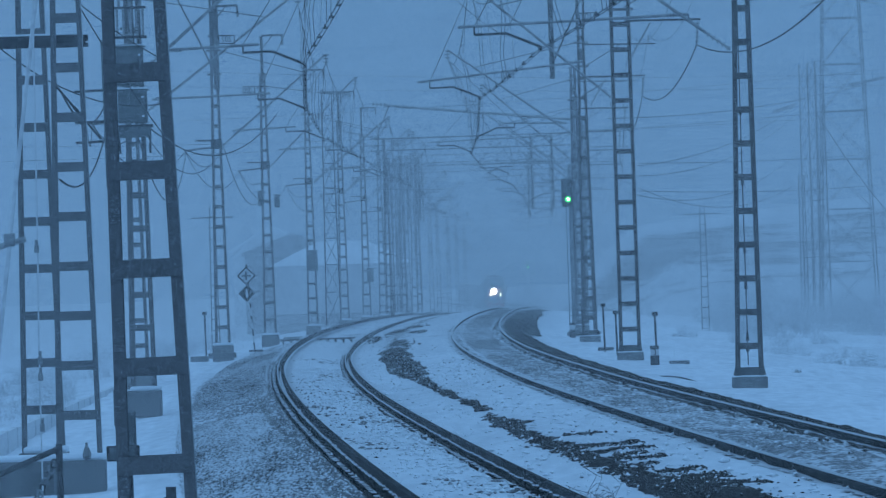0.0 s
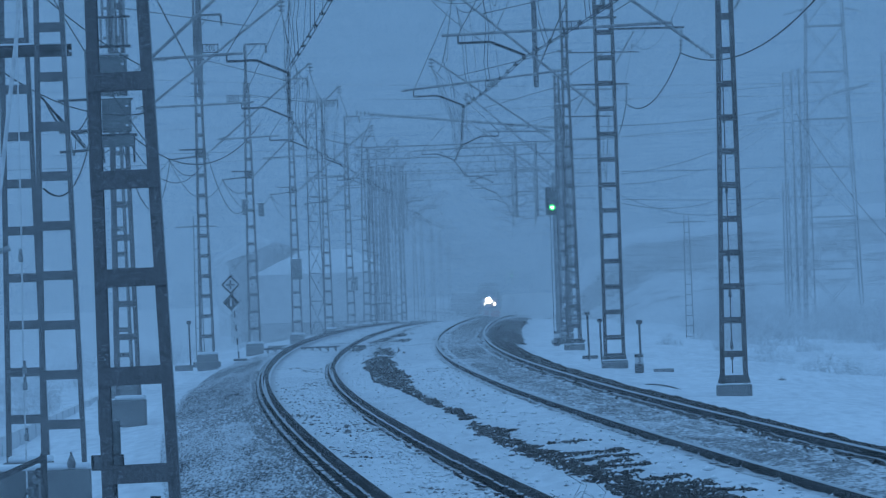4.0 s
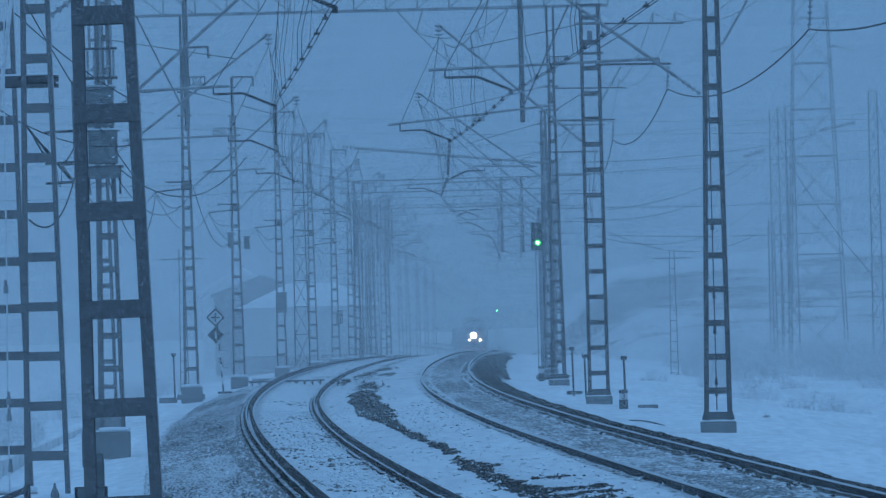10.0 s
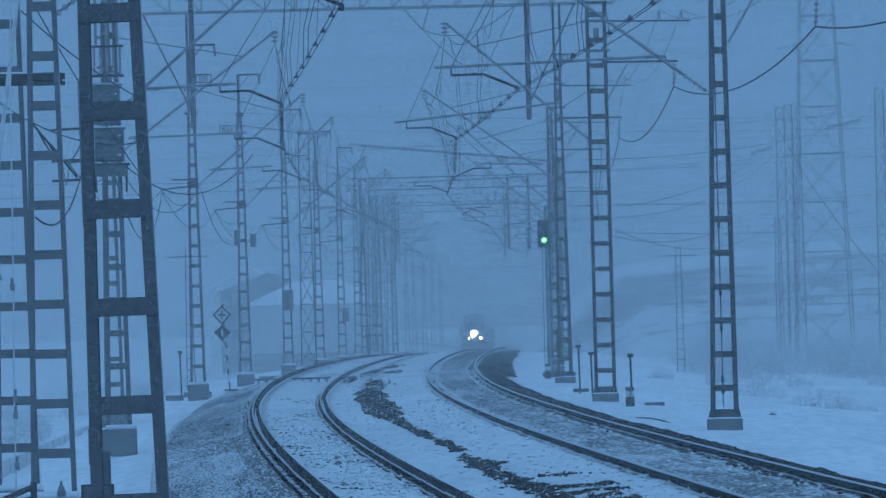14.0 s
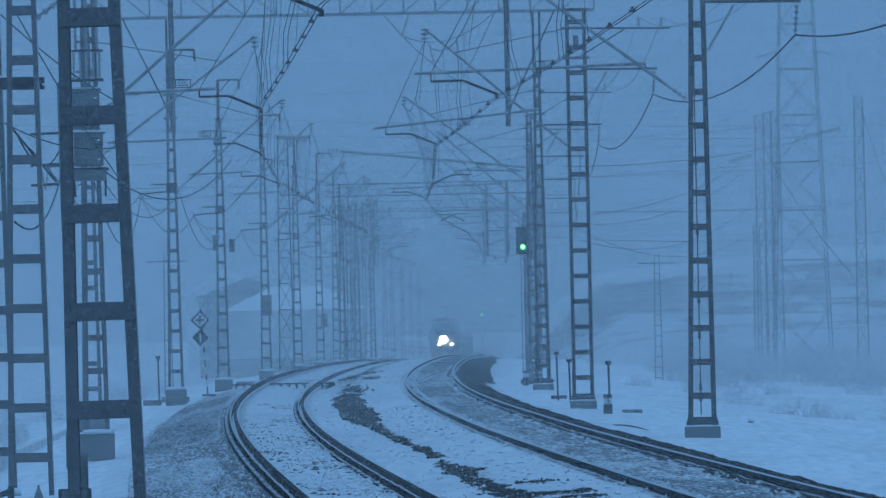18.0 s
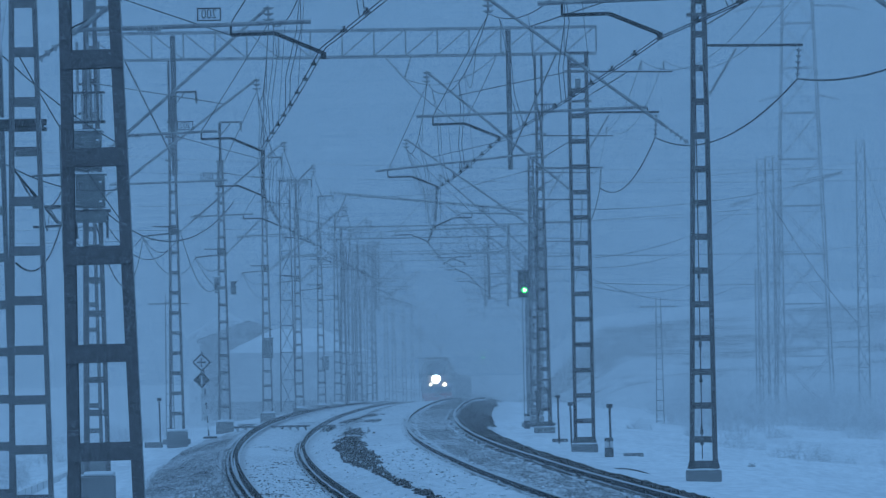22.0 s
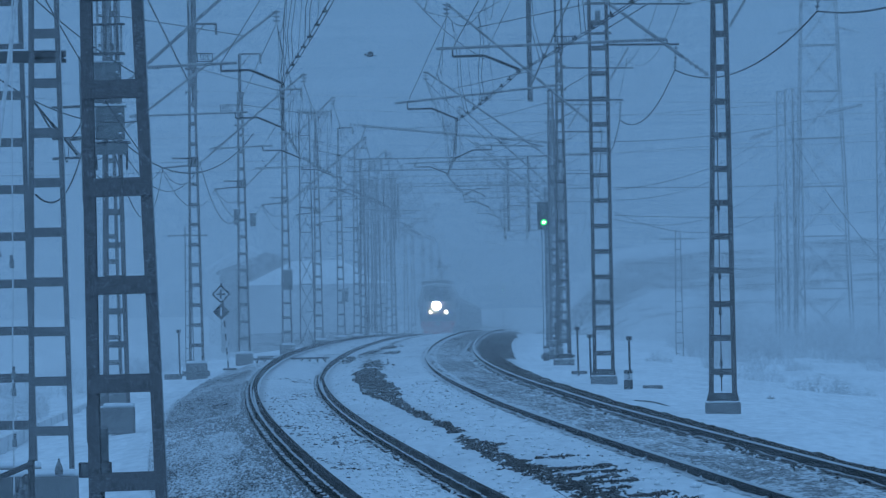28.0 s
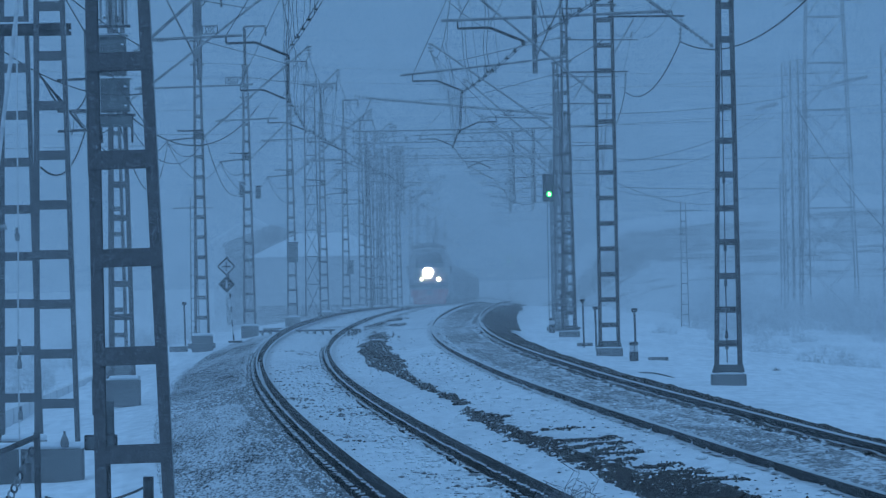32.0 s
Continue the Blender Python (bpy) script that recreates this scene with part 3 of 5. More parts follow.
def feeder_arm(x, y, z, s):
    """The cross-arm on the field side with its slanting brace and the insulator string of the feeder."""
    top = empty("feeder_bracket", x, y, z)
    w = half_width(7.8)
    part("arm", bar((s * w, 0, 8.02), (s * (w + 1.85), 0, 8.0), 0.05, 0.07), STEEL, top)
    part("brace_insulator", insulator(bmesh.new(), (s * (w + 0.12), 0, 7.12), (s * (w + 0.62), 0, 7.95), 10, 0.04), PORCELAIN, top)
    part("hanging_insulator", insulator(bmesh.new(), (s * (w + 1.78), 0, 7.95), (s * (w + 1.74), 0, 7.4), 5, 0.06), PORCELAIN, top)
    part("top_arm", bar((s * half_width(9), 0, 9.02), (s * (half_width(9) + 2.2), 0, 8.98), 0.04, 0.05), STEEL, top)
    part("top_brace", tube((s * half_width(8), 0, 8.35), (s * 1.2, 0, 8.98), 0.016, None, 6), STEEL, top)
    for px in (1.55, 2.1):
        part("pin_insulator", insulator(bmesh.new(), (s * px, 0, 9.02), (s * px, 0, 9.24), 3, 0.055), PORCELAIN, top)
    return tagged(top, "steel cross-arm with insulators holding the feeder cable", "cross-arm", "feeder arms")


# distance, place across, height of the foot
LEFT_MASTS = [(48.2, -1.829, -0.48), (95.2, -4.60, -0.30), (143.0, -5.66, -0.10), (187.5, -7.52, -0.15), (235.1, -6.84, -0.02), (279.0, -6.37, -0.04), (327.0, -5.62, -0.02),
              (366.0, -4.76, -0.02), (400.0, -4.03, -0.05), (446.0, -3.55, -0.2), (484.0, -2.95, -0.3), (523.0, -1.95, -0.5), (570.0, -2.6, -0.8), (616.0, -1.9, -1.1), (662.0, -1.0, -1.4), (708.0, -0.4, -1.7), (754.0, 0.6, -2.0), (800.0, 1.5, -2.3), (850.0, 2.5, -2.6)]
RIGHT_MASTS = [(94.0, 6.9, -0.3), (140.0, 5.57, -0.16), (186.0, 4.51, -0.12), (236.4, 4.50, -0.10), (283.0, 5.05, -0.06), (330.0, 5.95, -0.05), (377.0, 7.2, -0.1),
               (424.0, 8.2, -0.15), (470.0, 9.0, -0.3), (517.0, 9.6, -0.5), (564.0, 10.0, -0.8), (611.0, 10.6, -1.1)]
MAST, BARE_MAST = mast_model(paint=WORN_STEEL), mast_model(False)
BARE_MAST.matrix_basis = pose(-6.84, 235.1, -0.02)
tagged(BARE_MAST, "tall battened steel overhead-line mast dusted with frost, on concrete foundation", "mast", "overhead line masts")
tagged(MAST, "tall battened steel overhead-line mast dusted with frost, on concrete foundation", "mast", "overhead line masts")
first = True
for line, s in ((LEFT_MASTS, 1), (RIGHT_MASTS, -1)):
    for y, x, z in line:
        m = pose(x, y, z, 0, {48.2: -0.97, 140.0: -0.45}.get(y, 0), 0 if s > 0 else 180)
        if y < 100 and s > 0:
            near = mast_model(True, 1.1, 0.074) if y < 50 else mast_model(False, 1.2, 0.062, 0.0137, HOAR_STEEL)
            near.matrix_basis = m
            tagged(near, "broad dark battened steel mast with frost flecks on its paint", "mast", "overhead line masts")
            if y > 50:
                copy_thing(near, pose(-5.32, 100.4, -0.30))
        elif y in (140.0, 186.0):
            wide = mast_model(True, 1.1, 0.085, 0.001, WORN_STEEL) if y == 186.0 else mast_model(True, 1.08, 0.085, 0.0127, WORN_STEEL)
            wide.matrix_basis = m
            tagged(wide, "broad straight battened steel mast with shelves at its head", "mast", "overhead line masts")
        elif first and s < 0:
            MAST.matrix_basis, first = m, False
        elif s < 0:
            copy_thing(MAST, m)
        elif y != 235.1:
            copy_thing(BARE_MAST, m)


WIRE_L, WIRE_R = [], []
NUMBERS = {95.2: "200", 143.0: "202", 187.5: "204", 140.0: "201", 186.0: "203", 236.4: "205"}
# reach of the steady arm, how far the messenger stands beyond it, how much higher arm and messenger sit than on the lowest mast
LEFT_REACH = {48.2: (3.6, 0.15, 0.1, 0.1), 95.2: (3.74, 0.15, 0.09, 0.1), 143.0: (3.2, 0.15, 0.05, 0.1), 187.5: (4.27, -0.1, 0.29, 0.5), 235.1: (3.3, 0.15, 0.3, 0.24), 279.0: (3.37, 0.03, 0.47, 0.7), 327.0: (3.35, 0.15, 0.4, 0.25), 366.0: (3.25, 0.1, 0.4, 0.45)}
RIGHT_REACH = {94.0: (3.6, 0.15, 0.065, 0.03), 140.0: (3.65, 0.15, 0.07, 0.1), 186.0: (3.48, 0.2, 0.23, 0.52), 236.4: (3.28, 0.85, 0.31, 0.37), 283.0: (3.87, -0.5, 0.44, 0.4), 330.0: (3.9, 0.1, 0.4, 0.4)}
for y, x, z in LEFT_MASTS:
    reach, over, lift, tip_lift = LEFT_REACH.get(y, (3.2, 0.1, 0.35, 0.35))
    cantilever(x, y, z, 1, "push", reach, NUMBERS.get(y), True, over, lift, tip_lift, {187.5: 2.9, 95.2: 2.32}.get(y, 0.0), 0.1, 0.7 if y == 95.2 else 0.0, 0.8 if y == 95.2 else 0.0)
    WIRE_L.append((x + reach, y, z + 6.03 + lift, x + reach + over, z + 8.34 + tip_lift))
    if y > 150:
        cable_arms(x, y, z, -1, 10.45 if y == 235.1 else 10.95)
ARM_DROP = {140.0: -0.24, 186.0: 0.05}
for y, x, z in RIGHT_MASTS:
    reach, over, lift, tip_lift = RIGHT_REACH.get(y, (3.6, 0.15, 0.35, 0.35))
    cantilever(x, y, z, -1, "push" if y in (236.4, 330.0) else "pull", reach, NUMBERS.get(y), False, over, lift, tip_lift, 0.0, 0.38 if y == 186.0 else 0.1)
    WIRE_R.append((x - reach, y, z + 6.05 + lift, x - reach - over, z + 8.34 + tip_lift))
    feeder_arm(x, y, z + ARM_DROP.get(y, 0), 1)

# second brackets where two wire runs overlap
for y, x, z in [r for r in LEFT_MASTS if 300 < r[0] < 540] + [r for r in RIGHT_MASTS if 320 < r[0] < 540]:
    s = 1 if x < axis_x(y) else -1
    k = 0.25 * math.sin(y)
    cantilever(x, y + 2.2, z, s, "push" if k > 0 else "pull", 3.0 + k, None, False, 0.3, 0.3 + k, 0.1 + k)

# ---- wires ----


def catenary(rows, top):
    """Twin contact wires, messenger, droppers and clamps from bracket to bracket; a row is x, y, z of the contact wire, x, z of the messenger."""
    spans = list(zip(rows, rows[1:]))
    for dx in (-0.03, 0.03):
        pts = []
        for a, b in spans:
            pts += sagging((a[0] + dx, a[1], a[2]), (b[0] + dx, b[1], b[2]), 0.05)[:-1]
        part("contact_wire", polyline(pts, 0.008, 4), WIRE, top)
    pts = []
    for a, b in spans:
        pts += sagging((a[3], a[1], a[4]), (b[3], b[1], b[4]), 0.75)[:-1]
    part("messenger_wire", polyline(pts, 0.01, 4), WIRE, top)

    def at(a, b, f, upper):
        k = 3 if upper else 0
        h = 4 if upper else 2
        return Vector((a[k] + (b[k] - a[k]) * f, a[1] + (b[1] - a[1]) * f, a[h] + (b[h] - a[h]) * f - (3.0 if upper else 0.2) * f * (1 - f)))
    for a, b in spans[:9]:
        for i in range(1, 9):
            lo = at(a, b, i / 9, False)
            part("clamp", put_box(box(lo.x, lo.y, lo.z + 0.01, 0.085, 0.045, 0.035), lo.x, lo.y, lo.z + 0.045, 0.03, 0.03, 0.05), WIRE, top)
            if i in ((3, 6) if a[1] < 230 else (2, 4, 5, 7)):
                part("dropper", tube(lo, at(a, b, i / 9, True), 0.0035, None, 4), WIRE, top)
        for f, g in ((0.5, 0.42), (0.8, 0.9)) if a[1] < 240 else ():
            lo, hi = at(a, b, f, False), at(a, b, g, True)
            for dx in (-0.03, 0.04):
                part("jumper", polyline([lo + Vector((dx, 0, 0)), lo.lerp(hi, 0.3) + Vector((dx - 0.05, 0, 0)), lo.lerp(hi, 0.7) + Vector((dx + 0.04, 0, 0)), hi], 0.006, 4), WIRE, top)
        mid = [at(a, b, 0.16 + 0.02 * k, True) - Vector((0, 0, 0.5 * math.sin(math.pi * k / 8))) for k in range(9)]
        part("loop", polyline(mid, 0.006, 4), WIRE, top)


for rows in (WIRE_L, WIRE_R):
    top = empty("overhead_line")
    tagged(top, "twin contact wires and messenger with droppers over the track", "overhead wire", "overhead lines")
    a, b = rows[0], rows[1]
    first_row = [2 * p - q for p, q in zip(a, b)]
    first_row[0], first_row[3] = first_row[0] + 1.0, first_row[3] + 1.0
    catenary([first_row] + rows, top)

for line, s, w, h, sag, r in ((LEFT_MASTS[2:], -1, 0.98, 6.0, 0.9, 0.012), (RIGHT_MASTS, 1, 1.86, 7.38, 0.6, 0.018), (RIGHT_MASTS, 1, 1.55, 9.26, 0.8, 0.006), (RIGHT_MASTS, 1, 2.1, 9.26, 0.8, 0.006)):
    top = empty("feeder_cable")
    tagged(top, "dark feeder cable sagging along the outer side of the masts", "cable", "feeder cables")
    for a, b in zip(line, line[1:]):
        part("span", polyline(sagging((a[1] + s * w, a[0], a[2] + h + (ARM_DROP.get(a[0], 0) if s > 0 else 0)), (b[1] + s * w, b[0], b[2] + h + (ARM_DROP.get(b[0], 0) if s > 0 else 0)), sag, 16), r, 5), WIRE, top)

# ---- gantry over both tracks ----
gantry = empty("signal_gantry_truss", 0, 236.0, 0)
tagged(gantry, "light grey lattice truss beam spanning both tracks between two masts", "truss")
GX0, GX1, GZ0, GZ1 = -9.4, 6.3, 11.455, 12.28
for name, z in (("bottom_chord", GZ0), ("top_chord", GZ1)):
    for yy in (-0.35, 0.35):
        part(name, bar((GX0, yy, z + 0.02), (GX1, yy, z - 0.02), 0.07, 0.07), GALV, gantry)
cells = 16
for i in range(cells + 1):
    x = GX0 + (GX1 - GX0) * i / cells
    part("post", bar((x, -0.35, GZ0), (x, -0.35, GZ1), 0.05, 0.05), GALV, gantry)
    if i < cells:
        x2 = GX0 + (GX1 - GX0) * (i + 1) / cells
        a, b = ((x, -0.35, GZ1), (x2, -0.35, GZ0)) if i < 7 else ((x, -0.35, GZ0), (x2, -0.35, GZ1))
        part("diagonal", bar(a, b, 0.04, 0.04), GALV, gantry)
for x in (-6.78, 3.58):
    part("drop_post", tube((x, -0.45, 12.2), (x, -0.45, 7.87), 0.085, None, 10), STEEL, gantry, "dark round post hanging from the truss")
    part("drop_brace", bar((x - 1.5 if x < 0 else x + 1.5, -0.4, GZ0), (x, -0.45, 8.3), 0.05, 0.05), STEEL, gantry)
for x, z in ((-6.84, 9.4), (4.5, 9.4)):
    part("column_head", put_bar(bar((x - 0.1, 0, z), (x - 0.1, 0, GZ0), 0.07, 0.2), (x + 0.1, 0, z), (x + 0.1, 0, GZ0), 0.07, 0.2), STEEL, gantry)

bm = bmesh.new()
insulator(bm, (-0.25, -0.35, 0.0), (0.36, -0.35, -0.72), 9, 0.05)
insulator(bm, (0.59, -0.35, 0.0), (0.36, -0.35, -0.72), 6, 0.05)
v_string = part("v_insulator", bm, PORCELAIN)
v_string.matrix_basis = pose(0, 236.0, 11.46)
tagged(v_string, "pale insulator strings hanging in a V from the truss", "insulator")
for a, b, sag in (((0.36, 235.65, 10.74), (3.24, 235.65, 11.44), 0.5), ((0.36, 235.65, 10.74), (2.21, 235.65, 9.2), 0.12), ((3.24, 235.65, 11.44), (2.21, 235.65, 9.41), 0.05)):
    tagged(part("stay_wire", polyline(sagging(a, b, sag, 14), 0.012, 5), WIRE), "thin stay wire below the truss", "wire", "stay wires")

# ---- signals ----


def signal(x, y, zfoot, zlamp, scale=1.0):
    top = empty("colour_light_signal", x, y, zfoot)
    h = zlamp - zfoot
    # Far post is white so it fades into the fog: haze put into colour.
    post = GALV if y < 400 else WHITE
    part("pole", tube((0.1, 0.12, 0), (0.1, 0.12, h + 1.2), 0.07, 0.06, 12), post, top)
    bm = box(0, 0, h + 0.22, 0.4 * scale, 0.16, 0.95 * scale, None, 0.03)
    part("backboard", bm, BLACK, top, "black signal head backboard")
    for dz, mat, name in ((0, GREEN_LAMP if y < 400 else FAR_LAMP, "green_lens"), (0.42, BLACK, "dark_lens")):
        part(name, tube((0.02, -0.085, h + dz), (0.02, -0.12, h + dz), 0.1 * scale, None, 20), mat, top, "lit green signal lens" if dz == 0 else "")
        if dz == 0 and y < 400:
            part("lamp_core", tube((0.02, -0.122, h), (0.02, -0.13, h), 0.048, None, 16), LAMP_CORE, top, "blazing heart of the green lamp")
        hood = bmesh.new()
        for k in range(9):
            a0, a1 = math.pi * (k / 9), math.pi * ((k + 1) / 9)
            p = [Vector((0.02 + 0.125 * math.cos(a), yy, h + dz + 0.125 * math.sin(a))) for a, yy in ((a0, -0.08), (a1, -0.08), (a1, -0.3), (a0, -0.3))]
            hood.faces.new([hood.verts.new(v) for v in p])
        bmesh.ops.solidify(hood, geom=hood.faces[:], thickness=0.008)
        part("hood", hood, BLACK, top)
    bm = bmesh.new()
    for k in range(int(h / 0.3)):
        put_box(bm, 0.1, 0.3, 0.4 + 0.3 * k, 0.3, 0.02, 0.02)
    put_bar(bm, (-0.05, 0.3, 0.2), (-0.05, 0.3, h), 0.03, 0.03)
    put_bar(bm, (0.25, 0.3, 0.2), (0.25, 0.3, h), 0.03, 0.03)
    part("ladder", bm, post, top)
    part("foot_block", box(0.1, 0.12, -0.1, 0.5, 0.5, 0.5, None, 0.02), CONCRETE, top)
    return tagged(top, "railway signal showing green on a pole beside the line", "signal", "line signals")


signal(4.36, 262.0, -0.3, 4.4)
signal(12.8, 1150.0, -2.3, 3.1, 1.3)

# ---- rail fastenings ----
clip_bm = put_box(box(0, 0, 0.022, 0.06, 0.16, 0.07), 0.004, 0, 0.07, 0.035, 0.07, 0.05)
put_box(clip_bm, -0.085, 0.03, 0.0, 0.065, 0.17, 0.07)
dark = len(clip_bm.faces)
put_box(clip_bm, 0.008, 0, 0.103, 0.03, 0.05, 0.016)
put_box(clip_bm, -0.085, 0.03, 0.036, 0.045, 0.09, 0.014)
clip_mesh = bpy.data.meshes.new("rail_clip")
clip_bm.to_mesh(clip_mesh)
clip_bm.free()
clip_mesh.materials.append(RAIL_STEEL)
clip_mesh.materials.append(SNOW_CAP)
for f in clip_mesh.polygons:
    f.material_index = 1 if f.index >= dark else 0
rng = random.Random(4)
for parent, q, lift in ((RAILS[0], -0.795, 1), (RAILS[1], 0.795, -1)):
    for i in range(298):
        y = 46.0 + 0.57 * i
        ob = new("rail_clip", clip_mesh)
        ob.parent = parent
        ob.matrix_basis = pose(float(axis_x(y)) + q - 0.105 + rng.uniform(-0.008, 0.008), y, float(rail_z(y)) + lift * float(cant(y)) - 0.155 + rng.uniform(-0.008, 0.008), 0, 0, rng.uniform(-8, 8))

# ---- concrete sleepers, their ends showing at the shoulder ----
sleepers = empty("sleepers")
tagged(sleepers, "concrete sleepers under the rails, snow lying between their ends", "sleeper", kind="structure")
sl_bm = box(-1.12, 0, -0.02, 0.5, 0.25, 0.12, None, 0.02)
put_box(sl_bm, 0, 0, -0.075, 1.75, 0.22, 0.12)
put_box(sl_bm, 1.12, 0, -0.02, 0.5, 0.25, 0.12, None, 0.02)
sl_mesh = bpy.data.meshes.new("sleeper")
sl_bm.to_mesh(sl_mesh)
sl_bm.free()
sl_mesh.materials.append(CONCRETE)
for i in range(220):
    y = 46.0 + 0.57 * i
    ob = new("sleeper", sl_mesh)
    ob.parent = sleepers
    ob.matrix_basis = pose(float(axis_x(y)), y, float(rail_z(y)) - 0.235, 0, math.degrees(math.asin(float(cant(y)) / 1.1)), 3.2)

# ---- snow drifted against the webs of the left track's rails ----
for c, k, seed in ((-0.795, 1, 3), (0.795, -1, 5)):
    ys = steps((45, 120, 0.12), (120, 260, 0.4))
    tall = np.clip(0.03 + 0.04 * wobble(ys, ys, 0.7, seed) + 0.035 * wobble(ys, ys, 0.25, seed + 1), 0.0, 0.12)
    px = (axis_x(ys) + c)[:, None] + np.stack([-0.08 + 0 * ys, -0.056 - 0.01 * wobble(ys, ys, 0.3, 9), -0.03 + 0 * ys, -0.006 + 0 * ys], 1)
    pz = (rail_z(ys) + k * cant(ys) - 0.175)[:, None] + np.stack([0 * ys - 0.02, 0.45 * tall, 0.95 * tall, tall], 1)
    tagged(grid_mesh("web_snow", px, np.repeat(ys[:, None], 4, 1), pz, SNOW_CAP), "ragged ridge of snow against the web of the rail", "snow", kind="stuff")

# ---- lumps of stone and ice lying on the snow ----


def scatter(name, label, spots, mat, category, low=0.015, high=0.05, seed=1, tall=0.6):
    """Loose lumps, each its own faceted little body, joined into one."""
    r = np.random.default_rng(seed)
    base = np.array([(1, 0, 0), (0, 1, 0), (-1, 0, 0), (0, -1, 0), (0, 0, 1), (0, 0, -0.5)], np.float32)
    tri = np.array([(0, 1, 4), (1, 2, 4), (2, 3, 4), (3, 0, 4), (1, 0, 5), (2, 1, 5), (3, 2, 5), (0, 3, 5)], np.int32)
    n = len(spots)
    size = r.uniform(low, high, (n, 1, 1)) * np.array((1.0, 1.0, tall))
    co = (base[None] * (1 + 0.45 * r.standard_normal((n, 6, 3)))) * size + np.asarray(spots, float)[:, None, :]
    idx = (tri[None] + 6 * np.arange(n)[:, None, None]).reshape(-1)
    me = bpy.data.meshes.new(name)
    me.vertices.add(n * 6)
    me.vertices.foreach_set("co", co.astype(np.float32).ravel())
    me.loops.add(len(idx))
    me.loops.foreach_set("vertex_index", idx.astype(np.int32))
    me.polygons.add(n * 8)
    me.polygons.foreach_set("loop_start", np.arange(0, n * 24, 3, dtype=np.int32))
    me.polygons.foreach_set("loop_total", np.full(n * 8, 3, dtype=np.int32))
    me.update()
    me.validate()
    me.materials.append(mat)
    return tagged(new(name, me), label, category, kind="stuff")


def spots_on(q0, q1, y0, y1, n, seed, side=0, bunch=0.0):
    r = np.random.default_rng(seed)
    q, y = r.uniform(q0, q1, n), y0 + (y1 - y0) * r.random(n) ** 1.4
    if bunch:
        keep = wobble(q * 5, y, 9, seed) + 0.5 * wobble(q * 5, y, 3, seed + 1) > bunch
        q, y = q[keep], y[keep]
    q = q + side * gap(y)
    return np.stack([axis_x(y) + q, y, surface(q, y) + 0.012], 1)


def in_band(spots):
    q = spots[:, 0] - axis_x(spots[:, 1])
    lo, hi = band(spots[:, 1])
    return spots[(q > lo - 0.03) & (q < hi + 0.03)]


STONE = material("ballast_stone", (0.13, 0.13, 0.134), 0.9, 0.0, (0.3, 0.3, 0.31), 8.0)
CLOD = material("cinder_clod", (0.018, 0.016, 0.016), 0.95, 0.0, (0.05, 0.044, 0.04), 8.0)
scatter("shoulder_stones", "loose grey ballast stones half bedded in snow on the shoulder", spots_on(-2.75, -1.0, 44, 190, 30000, 3), STONE, "stones", 0.009, 0.025, 3)
scatter("shoulder_ice", "white snow crumbs among the ballast stones", spots_on(-2.9, -0.95, 44, 190, 14000, 5), SNOW_CAP, "snow", 0.008, 0.022, 5)
scatter("cinder_lumps", "dark cinder lumps between the tracks", in_band(spots_on(1.4, 2.5, 42, 215, 90000, 7)), CLOD, "cinders", 0.008, 0.022, 7)
scatter("cinder_lumps", "dark cinder lumps between the tracks", in_band(spots_on(1.4, 2.5, 112, 212, 12000, 8)), CLOD, "cinders", 0.02, 0.045, 8, 0.9)
scatter("strip_snow", "white snow crumbs caught among the cinders", np.concatenate([in_band(spots_on(1.4, 2.5, 44, 212, 3200, 10)), in_band(spots_on(1.4, 2.5, 135, 212, 700, 12)) + (0, 0, 0.03)]), SNOW_CAP, "snow", 0.01, 0.024, 10, 0.7)
scatter("track_crumbs", "scattered dark stones on the snow between the rails", np.concatenate([spots_on(-0.66, 0.66, 46, 200, 160, 9, 0, 0.15), spots_on(-0.62, 0.62, 46, 180, 900, 29, 0, 0.35)]), CLOD, "stones", 0.008, 0.026, 9)
scatter("track_gravel", "grey stones half bedded in the snow between the rails", spots_on(-0.62, 0.62, 46, 200, 1100, 31, 0, 0.25), STONE, "stones", 0.014, 0.05, 31, 0.4)
scatter("track_crumbs", "scattered dark stones on the snow between the rails", spots_on(-0.7, 0.7, 80, 300, 500, 11, 1, 0.0), CLOD, "stones", 0.01, 0.04, 11)
scatter("strip_crumbs", "scattered dark stones on the snow between the tracks", np.concatenate([spots_on(1.0, 3.3, 48, 250, 900, 13, 0, 0.2), spots_on(1.95, 2.75, 46, 98, 3000, 14, 0, 0.3)]), CLOD, "stones", 0.008, 0.026, 13)


def streak_spots():
    """Clods blown out across the snow in short tongues from the cinder strip."""
    r, runs = np.random.default_rng(61), []
    for y, q0, q1, n in ((96.3, 2.14, 2.58, 320), (90.2, 1.95, 2.74, 800), (87.6, 2.0, 2.68, 700), (85.6, 2.1, 2.5, 350), (84.0, 2.0, 2.6, 650), (81.2, 2.05, 2.3, 250), (78.6, 2.1, 2.6, 650), (76.2, 2.2, 2.65, 500), (73.6, 2.4, 2.8, 350)):
        n = int(n * 0.55)
        q = q0 + (q1 - q0) * r.random(n) ** 1.3
        yy = y + 0.34 * r.standard_normal(n) + 0.25 * np.sin(9 * q + y)
        runs.append(np.stack([axis_x(yy) + q, yy, surface(q, yy) + 0.012], 1))
    return np.concatenate(runs)


